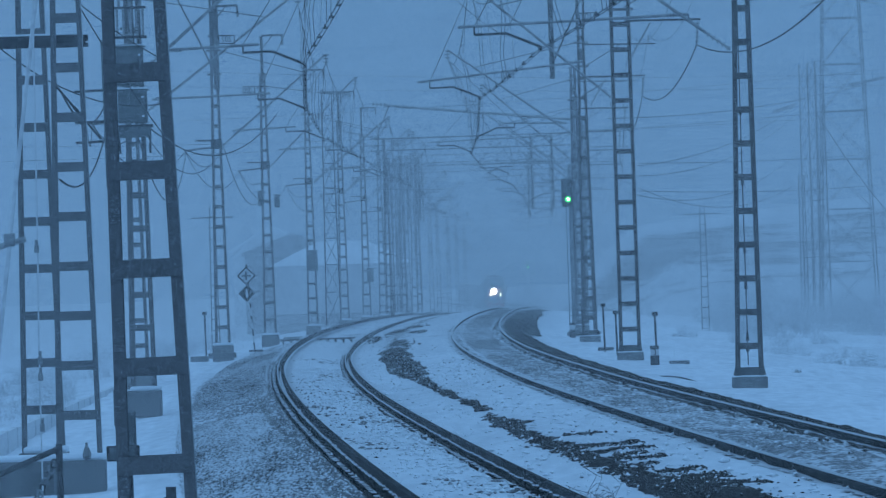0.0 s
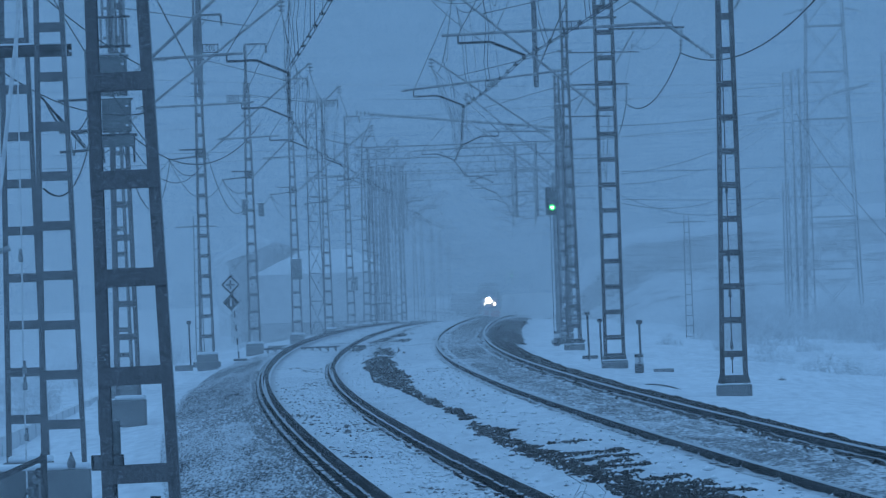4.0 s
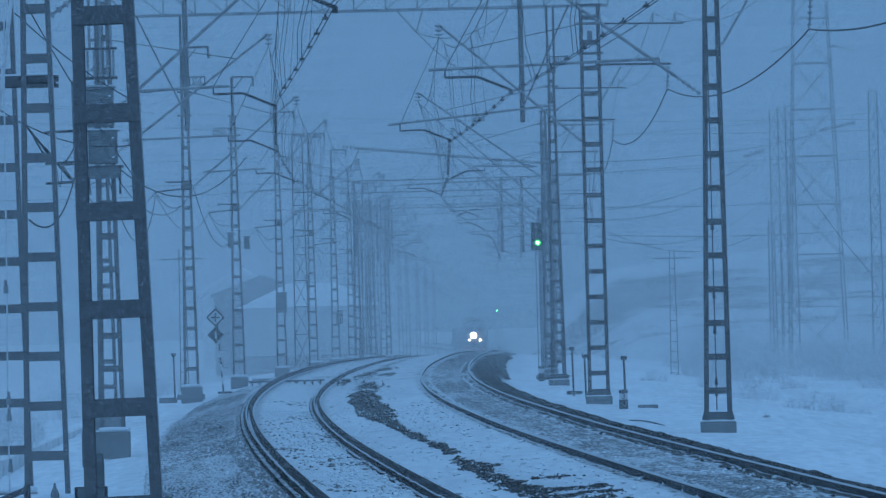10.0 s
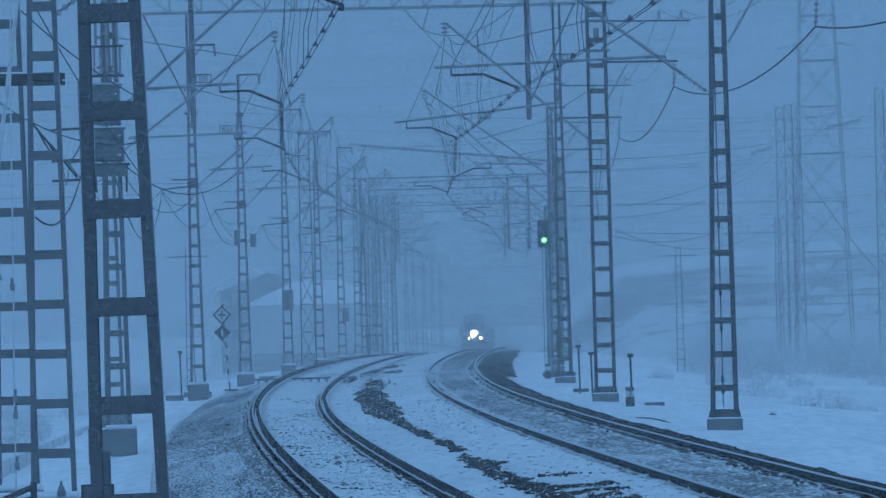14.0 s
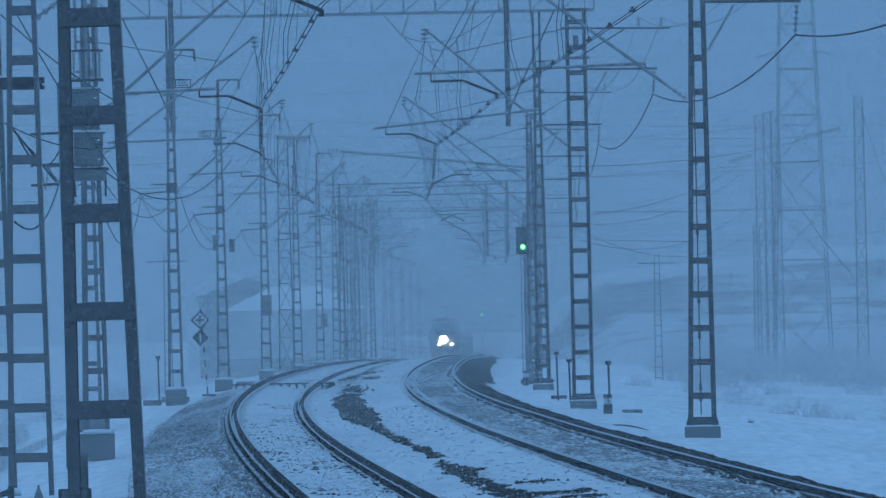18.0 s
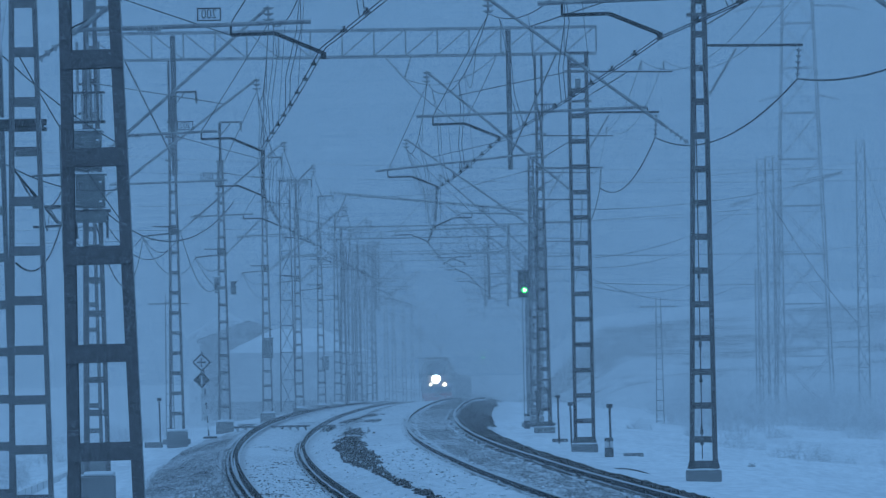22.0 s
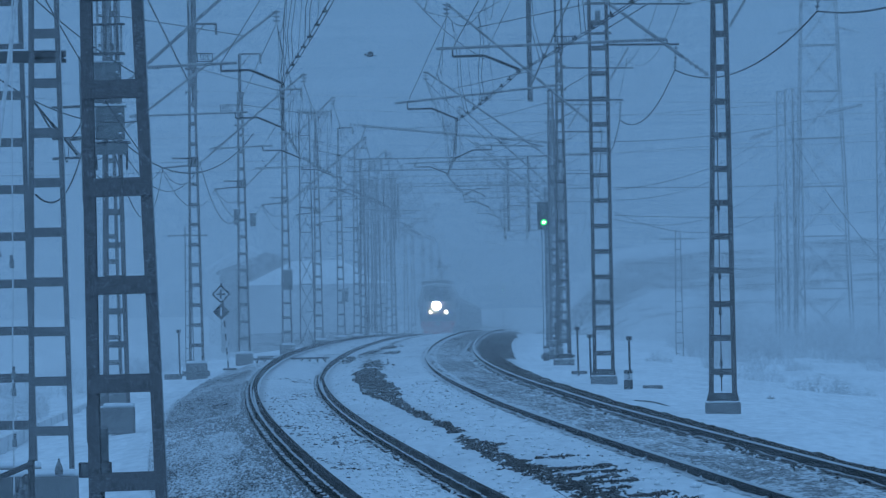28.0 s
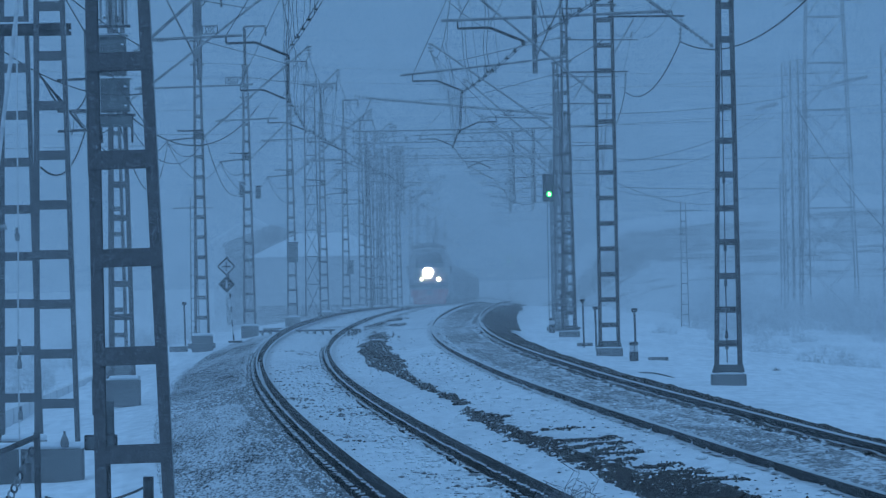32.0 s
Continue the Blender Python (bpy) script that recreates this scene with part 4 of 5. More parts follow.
def clod_heaps():
    """Small dark heaps lying between the tracks in the bend."""
    r, runs = np.random.default_rng(71), []
    for y, q, n in ((300, 2.3, 160), (285, 1.7, 160), (268, 2.7, 60), (229, 2.15, 110), (222, 2.4, 60), (262, 1.25, 90)):
        yy, qq = y + 5.0 * r.standard_normal(n), q + 0.16 * r.standard_normal(n)
        runs.append(np.stack([axis_x(yy) + qq, yy, surface(qq, yy) + 0.02], 1))
    return np.concatenate(runs)


scatter("cinder_heaps", "small dark heaps of cinders in the bend", clod_heaps(), CLOD, "cinders", 0.02, 0.05, 72, 0.8)
scatter("cinder_tongues", "dark clods strewn in tongues over the snow", streak_spots(), CLOD, "cinders", 0.008, 0.02, 62, 0.8)
scatter("edge_cinders", "dark cinder lumps beside the outer rail", spots_on(0.95, 1.6, 80, 380, 12000, 15, 1), CLOD, "cinders", 0.02, 0.055, 15)
scatter("snow_crumbs", "small windblown snow lumps on the track bed", np.concatenate([spots_on(-0.66, 0.66, 46, 180, 2200, 17), spots_on(-0.7, 0.7, 85, 260, 1100, 19, 1), spots_on(1.0, 3.4, 46, 180, 1200, 21)]), SNOW_CAP, "snow", 0.014, 0.045, 17, 0.55)


def beside_rail(c, lift, off, spread, n, seed):
    """Spots along the foot of a rail of the left track."""
    r = np.random.default_rng(seed)
    y = 45 + 170 * r.random(n) ** 1.5
    return np.stack([axis_x(y) + c + off + spread * r.uniform(-1, 1, n), y, rail_z(y) + lift * cant(y) - 0.158 + 0.02 * r.random(n)], 1)


scatter("rail_foot_snow", "ragged snow lying on the rail foot and between the fastenings", np.concatenate([beside_rail(c, k, off, w, n, seed) for c, k, seed in ((-0.795, 1, 41), (0.795, -1, 43)) for off, w, n in ((-0.15, 0.03, 2600),)]), SNOW_CAP, "snow", 0.012, 0.03, 23, 0.6)

# ---- derailment detector across the left track ----


def detector(q0, q1, y):
    top = empty("derailment_detector", float(axis_x(y)), y, float(rail_z(y)))
    part("crossbar", bar((q0, 0, -0.03), (q1, 0, -0.03), 0.05, 0.05), STEEL, top)
    n = max(2, round((q1 - q0) / 0.25))
    for i in range(n):
        x = q0 + (q1 - q0) * (i + 0.5) / n
        part("bracket", bar((x, 0, -0.18), (x, 0, -0.05), 0.05, 0.04), STEEL, top)
        part("brace", bar((x - 0.09, 0, -0.05), (x, 0, -0.16), 0.025, 0.03), STEEL, top)
    return tagged(top, "low steel derailment detector bar fixed across the track", "detector", "detector bars")


detector(-0.62, 0.66, 252.0)
detector(-1.85, -1.05, 252.0)
detector(1.0, 1.5, 252.0)

# ---- anchor gear on the second left mast ----
beam = empty("anchor_crossbeam", -5.3, 97.0, 4.98)
tagged(beam, "heavy dark steel crossbeam with snow on top between twin masts", "beam")
part("girder", box(-0.35, 0, 0, 2.4, 0.16, 0.15, None, 0.01), STEEL, beam)
part("snow_strip", box(-0.35, 0, 0.085, 2.35, 0.13, 0.03, None, 0.012), SNOW_CAP, beam)
part("clamp_plate", box(0.66, -0.1, 0.03, 0.46, 0.05, 0.08), STEEL, beam)
part("clamp_plate", box(0.66, -0.1, -0.06, 0.46, 0.05, 0.05), STEEL, beam)

rod = empty("anchor_rod", -5.1, 93.6, 0)
tagged(rod, "pale galvanised anchor rod slanting down beside the mast", "rod")
part("rod", tube((0.5, 0, 7.4), (-0.2, 0, 2.45), 0.027, None, 10), WHITE, rod)
part("joint", put_tube(box(-0.2, 0, 2.45, 0.14, 0.1, 0.16, None, 0.02), (-0.36, 0, 2.36), (0.0, 0, 2.46), 0.035), GALV, rod)
part("lower_rod", tube((-0.2, 0, 2.4), (-0.5, 0, 0.2), 0.027, None, 10), WHITE, rod)

lead = empty("earth_lead", -4.92, 93.0, 0)
tagged(lead, "thin pale tension lead with turnbuckles hanging beside the mast", "lead")
part("lead", polyline([(0.05, 0, 5.9), (0.02, 0, 4.7), (-0.01, 0, 2.2), (-0.03, 0, 1.2), (-0.04, 0, -0.75)], 0.011, 6), WHITE, lead)
for z in (2.28, 0.92, 0.72, 0.1):
    part("turnbuckle", put_tube(tube((-0.02, 0, z), (-0.02, 0, z + 0.09), 0.03, None, 8), (-0.02, 0, z + 0.09), (-0.02, 0, z + 0.16), 0.02), GALV, lead)

barrier = empty("pipe_barrier", -4.97, 88.0, -0.2)
tagged(barrier, "dark sloping pipe barrier with snow and a hanging chain", "barrier")
part("pipe", tube((-1.1, 0, -0.45), (0.5, 0, 0.2), 0.035, None, 10), STEEL, barrier)
part("post", tube((0.48, 0.02, -0.8), (0.48, 0.02, 0.24), 0.04, None, 10), STEEL, barrier)
for k in range(9):
    bm = bmesh.new()
    p = Vector((0.42 - 0.035 * k, -0.04, 0.02 - 0.07 * k))
    for i in range(8):
        a0, a1 = 2 * math.pi * i / 8, 2 * math.pi * (i + 1) / 8
        f = (lambda a: p + Vector((0.035 * math.cos(a), 0.02 * math.sin(a + k), 0.05 * math.sin(a))))
        put_tube(bm, f(a0), f(a1), 0.013, None, 5)
    part("chain_link", bm, GALV if k % 2 else STEEL, barrier)

vase = bmesh.new()
for a, b, r0, r1 in ((0, 0.06, 0.05, 0.055), (0.06, 0.12, 0.055, 0.035), (0.12, 0.16, 0.035, 0.016), (0.16, 0.2, 0.016, 0.014)):
    put_tube(vase, (0, 0, a), (0, 0, b), r0, r1, 12)
cone = part("foundation_bolt_cap", vase, CONCRETE)
cone.matrix_basis = pose(-4.5, 94.95, -0.29)
tagged(cone, "small grey rounded cap standing on the snowy foundation", "cap")
block = part("concrete_block", box(0, 0, 0, 0.9, 0.7, 0.8, None, 0.02), CONCRETE)
block.matrix_basis = pose(-5.35, 96.0, -0.72)
tagged(block, "low grey concrete block topped with snow", "concrete block")
cap = part("snow_drift", box(0, 0, 0, 0.9, 0.7, 0.08, None, 0.035), SNOW_CAP)
cap.matrix_basis = pose(-5.35, 96.0, -0.29)
tagged(cap, "rounded cap of snow on a concrete block", "snow", kind="stuff")

tagged(part("stay_rod", put_tube(tube((-4.95, 99, 4.48), (-4.38, 99, 3.76), 0.014, None, 8), (-4.72, 99, 4.19), (-4.6, 99, 4.04), 0.022), STEEL), "dark stay rod slanting between the masts", "rod")
for a, b, sag in (((-6.0, 99, 5.3), (-4.0, 110, 4.45), 0.35), ((-5.0, 98, 5.9), (-3.9, 112, 5.1), 0.1), ((-4.9, 98, 6.1), (-4.0, 112, 4.0), 0.1)):
    tagged(part("jumper_cable", polyline(sagging(a, b, sag, 14), 0.009, 5), WIRE), "thin cable looping between the masts", "cable", "jumper cables")
# ---- switchgear on the third left mast ----


def cabinet(x, y, z, w, h, d, label, knobs=3):
    top = empty("switch_cabinet", x, y, z)
    part("case", box(0, 0, 0, w, d, h, None, 0.015), GREY_BOX, top)
    part("door", box(-0.02, -d / 2 - 0.006, -0.01, w * 0.86, 0.014, h * 0.88, None, 0.004), GREY_BOX, top)
    for k in range(knobs):
        part("hinge", box(w * 0.36, -d / 2 - 0.02, h * (0.3 - 0.3 * k), 0.05, 0.03, 0.03, None, 0.006), SNOW_CAP, top)
    part("rain_cover", box(0, -0.02, h / 2 + 0.015, w + 0.08, d + 0.1, 0.03), GREY_BOX, top)
    part("snow_cap", box(0, 0, h / 2 + 0.045, w + 0.02, d, 0.035, None, 0.015), SNOW_CAP, top)
    return tagged(top, label, "cabinet", "mast cabinets")


cabinet(-5.72, 142.6, 5.95, 0.5, 0.72, 0.34, "grey steel switchgear cabinet bolted high on a mast")
cabinet(-5.69, 142.6, 5.2, 0.54, 0.6, 0.36, "lower grey steel switchgear cabinet on a mast shelf")
cabinet(-6.55, 278.7, 4.94, 0.2, 0.55, 0.2, "small grey box hung on a mast", 1)
cabinet(-5.96, 278.7, 4.83, 0.2, 0.45, 0.2, "small dark box hung on a mast", 1)
cabinet(-5.55, 326.6, 2.75, 0.42, 0.85, 0.3, "grey equipment box hung on a mast", 2)
cabinet(-3.8, 399.6, 2.13, 0.35, 0.7, 0.3, "grey equipment box hung on a far mast", 2)
shelf = empty("cabinet_shelf", -5.67, 142.5, 4.84)
tagged(shelf, "steel shelf bracket under the mast cabinets", "shelf")
part("plate", box(0, 0, 0, 0.7, 0.5, 0.05), STEEL, shelf)
part("apron", box(0, -0.2, -0.12, 0.6, 0.03, 0.2), GREY_BOX, shelf)
for s in (-1, 1):
    part("bracket", bar((s * 0.28, 0.1, -0.5), (s * 0.3, -0.18, -0.02), 0.04, 0.04), STEEL, shelf)
pole = empty("riser_tube", -6.13, 142.0, 4.3)
tagged(pole, "pale grey riser tube with cable arms beside the mast", "riser")
part("tube", tube((0, 0, -0.6), (-0.03, 0, 2.15), 0.075, None, 12), GREY_BOX, pole)
for z in (0.25, 0.62, 1.2):
    part("arm", bar((-0.62, 0, z), (0.02, 0, z + 0.02), 0.05, 0.06), STEEL, pole)
rack = empty("busbar_rack", -5.69, 142.4, 6.5)
tagged(rack, "rack of upright busbar insulators above the cabinets", "insulator rack")
part("base_rail", box(0, 0, 0, 0.62, 0.2, 0.05), STEEL, rack)
part("top_rail", box(0, 0, 0.55, 0.62, 0.2, 0.04), STEEL, rack)
for k in range(5):
    part("insulator", insulator(bmesh.new(), (-0.24 + 0.12 * k, 0, 0.02), (-0.24 + 0.12 * k, 0, 0.54), 6, 0.04), PORCELAIN, rack)
for k in range(3):
    part("busbar", bar((-0.2 + 0.2 * k, 0, 0.55), (-0.2 + 0.2 * k, 0, 1.5), 0.05, 0.03), GALV, rack)
for a, b, sag in (((-6.1, 142.0, 5.5), (-4.7, 95.4, 4.3), 0.5), ((-6.1, 142.0, 5.1), (-4.75, 95.4, 3.2), 0.55), ((-5.5, 142.4, 4.9), (-4.0, 189.0, 6.0), 0.8), ((-5.5, 142.4, 4.6), (-7.4, 187.0, 5.4), 0.7),
                  ((-7.8, 235, 5.9), (-5.6, 142.6, 4.6), 1.3), ((-7.4, 187.4, 6.0), (-6.6, 234.9, 6.1), 1.1), ((-6.6, 235, 6.0), (-6.4, 278.8, 5.2), 1.0)):
    tagged(part("jumper_cable", polyline(sagging(a, b, sag, 16), 0.014, 5), WIRE), "dark jumper cable hanging between masts", "cable", "jumper cables")

# ---- line-side signs and marker posts ----


def diamond(name, parent, z, size, mat, frame_only=False, label=""):
    bm = bmesh.new()
    if frame_only:
        for k in range(4):
            a0, a1 = math.pi / 2 * k, math.pi / 2 * (k + 1)
            put_bar(bm, (size * math.cos(a0), 0, z + size * math.sin(a0)), (size * math.cos(a1), 0, z + size * math.sin(a1)), 0.045, 0.015)
    else:
        m = Matrix.Translation((0, 0, z)) @ pose(0, 0, 0, 0, 45, 0)
        put_box(bm, 0, 0, 0, size * 1.41, 0.015, size * 1.41, m)
    return part(name, bm, mat, parent, label)


sign = empty("catenary_sign", -5.8, 225.0, -0.2)
tagged(sign, "two diamond railway signs on a banded pole in the snow", "sign")
part("pole", tube((0.18, 0.03, 0.1), (0.02, 0.03, 2.6), 0.022, None, 8), STEEL, sign)
for k in range(4):
    z0 = 0.3 + 0.4 * k
    f = (lambda z: 0.18 - 0.064 * (z - 0.1))
    part("pole_band", tube((f(z0), 0.03, z0), (f(z0 + 0.2), 0.03, z0 + 0.2), 0.027, None, 8), WHITE, sign, "white painted band")
plate = diamond("upper_plate", sign, 2.28, 0.24, WHITE, False, "pale diamond plate with black border")
diamond("upper_border", plate, 2.28, 0.25, BLACK, True).matrix_basis = pose(0, -0.014, 0)
part("cross_mark", put_bar(bar((-0.13, -0.014, 2.28), (0.13, -0.014, 2.28), 0.04, 0.012), (0, -0.016, 2.15), (0, -0.016, 2.41), 0.04, 0.012), BLACK, plate)
plate = diamond("lower_plate", sign, 1.76, 0.25, BLACK, False, "black diamond plate with white bar")
part("white_bar", box(0.0, -0.014, 1.76, 0.05, 0.012, 0.24), WHITE, plate)
part("foot_slab", box(0.22, 0, 0.06, 0.4, 0.3, 0.06), STEEL, sign)


def marker(x, y, z, h, slab=True):
    top = empty("marker_post", x, y, z)
    part("rod", tube((0, 0, -0.1), (-0.02, 0, h), 0.026, None, 8), STEEL, top)
    part("head_box", box(-0.02, 0, h, 0.14, 0.1, 0.09, None, 0.012), BLACK, top)
    if slab:
        part("foot_slab", box(0.02, 0, 0.02, 0.42, 0.3, 0.09, None, 0.01), STEEL, top)
    return tagged(top, "thin dark marker post with a small box on top", "marker post", "marker posts")


marker(4.86, 175.4, -0.38, 1.22, False)
marker(4.29, 205.0, -0.24, 1.2)
marker(-7.14, 228.0, -0.2, 1.2, False)
marker(4.42, 196.0, -0.2, 1.0, False)
marker(4.75, 262.0, -0.3, 1.2)
marker(5.3, 270.0, -0.3, 1.15)


def picket(x, y, z, number):
    top = empty("picket_post", x, y, z)
    part("white_top", box(0, 0, 0.38, 0.19, 0.19, 0.15, None, 0.01), WHITE, top)
    part("black_foot", box(0, 0, 0.13, 0.2, 0.2, 0.36, None, 0.01), BLACK, top)
    part("black_cap", box(0, 0, 0.495, 0.2, 0.2, 0.08, None, 0.01), BLACK, top)
    if number:
        cu = bpy.data.curves.new("numeral", "FONT")
        cu.body, cu.size, cu.align_x, cu.align_y, cu.extrude = number, 0.19, "CENTER", "CENTER", 0.001
        me = bpy.data.meshes.new_from_object(bpy.data.objects.new("numeral", cu))
        me.materials.append(BLACK)
        ob = new("numeral", me)
        ob.parent = top
        ob.matrix_basis = pose(0, -0.1, 0.38, 90)
    return tagged(top, "small black and white picket post standing in the snow", "picket post", "picket posts")


picket(4.80, 175.0, -0.42, "3")
picket(4.27, 255.0, -0.34, "")
for x, y, z, w in ((5.45, 178.0, -0.36, 0.4), (-7.35, 228, -0.36, 0.5), (-6.75, 231, -0.3, 0.8), (-5.6, 285, -0.26, 0.8)):
    ob = part("concrete_slab", box(0, 0, 0, w, 0.5, 0.16, None, 0.015), CONCRETE)
    ob.matrix_basis = pose(x, y, z, 0, 0, 8)
    tagged(ob, "grey concrete trough slab lying in the snow", "slab", "trough slabs")
tagged(part("loose_pipe", polyline(sagging((4.28, 158, -0.38), (4.98, 147, -0.42), -0.09, 10), 0.015, 6), WIRE), "dark hose arched out of the snow beside the track", "hose")

# ---- frames inside the anchor mast, the signs of tensioning ----
for x, y, z in ((5.57, 140.0, -0.16),):
    top = empty("tension_rod", x, y, z)
    part("rod", tube((-0.02, 0, 0.2), (-0.02, 0, 7.5), 0.012, None, 6), STEEL, top)
    for h in (0.45, 0.65, 1.6, 2.25, 3.5, 4.8):
        part("turnbuckle", tube((-0.02, 0, h), (-0.02, 0, h + 0.14), 0.035, 0.02, 8), STEEL, top)
    tagged(top, "thin tension rod with turnbuckles running down inside the mast", "rod")

FROSTED = material("frosted_twigs", (0.42, 0.43, 0.44), 0.9, 0.0, (0.8, 0.83, 0.86), 3.0, 0.5, 20.0)
RIME_STEEL = material("rimed_steel", (0.07, 0.07, 0.075), 0.8, 0.0, (0.2, 0.21, 0.22), 3.0, 0.5, 20.0)
# ---- lattice towers ----


def lattice(name, x, y, z, h, w0, w1, panels, label, thick=0.06, arms=(), group="", mat=None):
    mat = mat or RIME_STEEL
    top = empty(name, x, y, z)
    k = lambda t: w0 + (w1 - w0) * t
    for sx in (-1, 1):
        for sy in (-1, 1):
            part("leg", bar((sx * k(0), sy * k(0), 0), (sx * k(1), sy * k(1), h), thick, thick), mat, top)
    for i in range(panels):
        t0, t1 = (i / panels) ** 0.9, ((i + 1) / panels) ** 0.9
        a, b = k(t0), k(t1)
        for sy in (-1, 1):
            part("diagonal", bar((-a, sy * a, h * t0), (b, sy * b, h * t1), thick * 0.42, thick * 0.42), mat, top)
            part("diagonal", bar((a, sy * a, h * t0), (-b, sy * b, h * t1), thick * 0.42, thick * 0.42), mat, top)
            part("girt", bar((-b, sy * b, h * t1), (b, sy * b, h * t1), thick * 0.7, thick * 0.7), mat, top)
    for az, reach in arms:
        for s in (-1, 1):
            part("cross_arm", bar((s * k(az / h), 0, az), (s * reach, 0, az - 0.1), thick * 1.3, thick * 1.3), mat, top)
            part("insulator_string", insulator(bmesh.new(), (s * reach, 0, az - 0.1), (s * (reach + 1.0), 0, az - 0.35), 8, 0.14), PORCELAIN, top)
    return tagged(top, label, "lattice tower", group)


lattice("transmission_tower", 26.6, 500.0, -1.9, 40.0, 1.9, 0.55, 13, "tall lattice transmission tower dim in the fog", 0.1, ((21.1, 1.7), (27.0, 3.2), (32.0, 2.6)))
for x, y, z, h, w in ((22.1, 460.0, -1.5, 15.5, 0.32), (22.7, 462.0, -1.5, 15.7, 0.3), (23.25, 464.0, -1.5, 15.8, 0.32), (27.5, 450.0, -1.5, 16.2, 0.33), (21.7, 458.0, -1.5, 8.8, 0.22)):
    lattice("lattice_column", x, y, z, h, w, w * 0.75, 14, "slender lattice column of a switchyard in the fog", 0.05, (), "switchyard columns")
lattice("lattice_column", -5.0, 345.0, -0.1, 10.5, 0.33, 0.22, 9, "slender lattice column with crossed braces beside the masts", 0.05, (), "switchyard columns", STEEL)
for k in range(3):
    tagged(part("snowy_pipe", tube((-13.0 + 0.5 * k, 178 + 6 * k, -1.3), (-6.9 - 0.4 * k, 250 + 5 * k, -0.75), 0.11, None, 8), WHITE), "pale snow-covered pipe crossing the field", "pipe", "snowy pipes")
for x, y, z, h in ((11.3, 330.0, -1.45, 6.1), (-9.0, 300.0, -1.6, 6.5)):
    top = empty("ladder_pole", x, y, z)
    for s in (-1, 1):
        part("stile", bar((s * 0.17, 0, 0), (s * 0.1, 0, h), 0.04, 0.04), CONCRETE, top)
    for i in range(int(h / 0.45)):
        part("rung", bar((-0.16, 0, 0.3 + 0.45 * i), (0.16, 0, 0.3 + 0.45 * i), 0.035, 0.03), CONCRETE, top)
    part("cross_arm", bar((-0.8, 0, h - 0.4), (0.8, 0, h - 0.4), 0.05, 0.05), CONCRETE, top)
    tagged(top, "pale ladder pole with a short cross-arm in the snow field", "pole", "ladder poles")

# more masts of the yard beyond the curve
for x, y, z in ((-3.2, 450.0, -0.3), (-2.6, 505.0, -0.4), (9.8, 545.0, -0.7), (10.4, 590.0, -0.9)):
    copy_thing(MAST, pose(x, y, z, 0, 0, 20))
# slim masts of a siding standing close together
slim = mast_model(False, 0.74, 0.075)
slim.matrix_basis = pose(-3.1, 466.0, -0.25)
tagged(slim, "slim battened steel mast standing in a close row in the fog", "mast", "siding masts")
for x, y in ((-2.72, 472.0), (-2.36, 461.0), (-1.47, 468.0)):
    copy_thing(slim, pose(x, y, -0.25, 0, 0, 6))

# wires of the switchyard and the high line
for a, b, sag, r in (((6.7, 300, 7.9), (24.7, 420, 12.1), 0.5, 0.016), ((7.8, 300, 6.0), (19.7, 420, 10.7), 0.6, 0.014), ((7.8, 300, 5.6), (19.7, 420, 10.2), 0.8, 0.012), ((7.8, 300, 6.1), (27.0, 420, 8.15), 0.2, 0.012),
                     ((7.8, 300, 5.0), (27.0, 420, 6.4), 0.25, 0.012), ((7.0, 290, 4.9), (20.2, 404, 9.1), 1.6, 0.012), ((7.0, 290, 5.3), (21.0, 404, 8.0), 1.9, 0.012), ((19.8, 404, 10.4), (24.5, 404, 3.6), 0.4, 0.02), ((23.4, 380, 12), (27.5, 384, 6.0), 2.2, 0.018),
                     ((-40, 540, 18.8), (60, 500, 14.6), 1.5, 0.018), ((-40, 540, 17.6), (60, 500, 14.0), 1.5, 0.018), ((-40, 520, 13.2), (60, 500, 17.4), 1.6, 0.018), ((-40, 480, 11.4), (60, 470, 12.8), 1.4, 0.016), ((-40, 460, 9.9), (40, 470, 12.4), 1.0, 0.016)):
    tagged(part("line_wire", polyline(sagging(a, b, sag, 20), r, 4), WIRE), "thin power line wire crossing the foggy sky", "wire", "power line wires")
for a, b in (((22.6, 418, 11.7), (24.7, 420, 12.12)), ((18.3, 415, 10.3), (19.7, 420, 10.75)), ((-4.6, 300, 9.3), (-3.4, 300.5, 9.2))):
    tagged(part("strain_insulator", insulator(bmesh.new(), a, b, 14, 0.1), PORCELAIN), "strain insulator string on a power line", "insulator", "strain insulators")

# ---- far gantries ----


def far_gantry(y, x0, x1, z, posts):
    top = empty("portal_beam", 0, y, 0)
    for name, dz in (("bottom_chord", 0.0), ("top_chord", 0.7)):
        part(name, bar((x0, 0, z + dz), (x1, 0, z + dz), 0.06, 0.06), STEEL, top)
    for i in range(14):
        xa, xb = x0 + (x1 - x0) * i / 14, x0 + (x1 - x0) * (i + 1) / 14
        part("diagonal", bar((xa, 0, z + 0.7 * (i % 2)), (xb, 0, z + 0.7 * (1 - i % 2)), 0.04, 0.04), STEEL, top)
    for x in posts:
        part("drop_post", tube((x, -0.1, z + 0.7), (x, -0.1, z - 3.7), 0.09, None, 8), STEEL, top)
    return tagged(top, "far light cross-beam over the tracks with hanging posts", "cross-beam", "portal beams")


far_gantry(446.0, -4.0, 8.7, 9.4, (-3.2, 5.4, 6.6, 8.0))
far_gantry(523.0, -3.2, 9.9, 9.6, (-2.2, -1.4, 6.1, 7.6))
far_gantry(570.0, -3.5, 10.6, 9.8, (-1.3, 6.6))

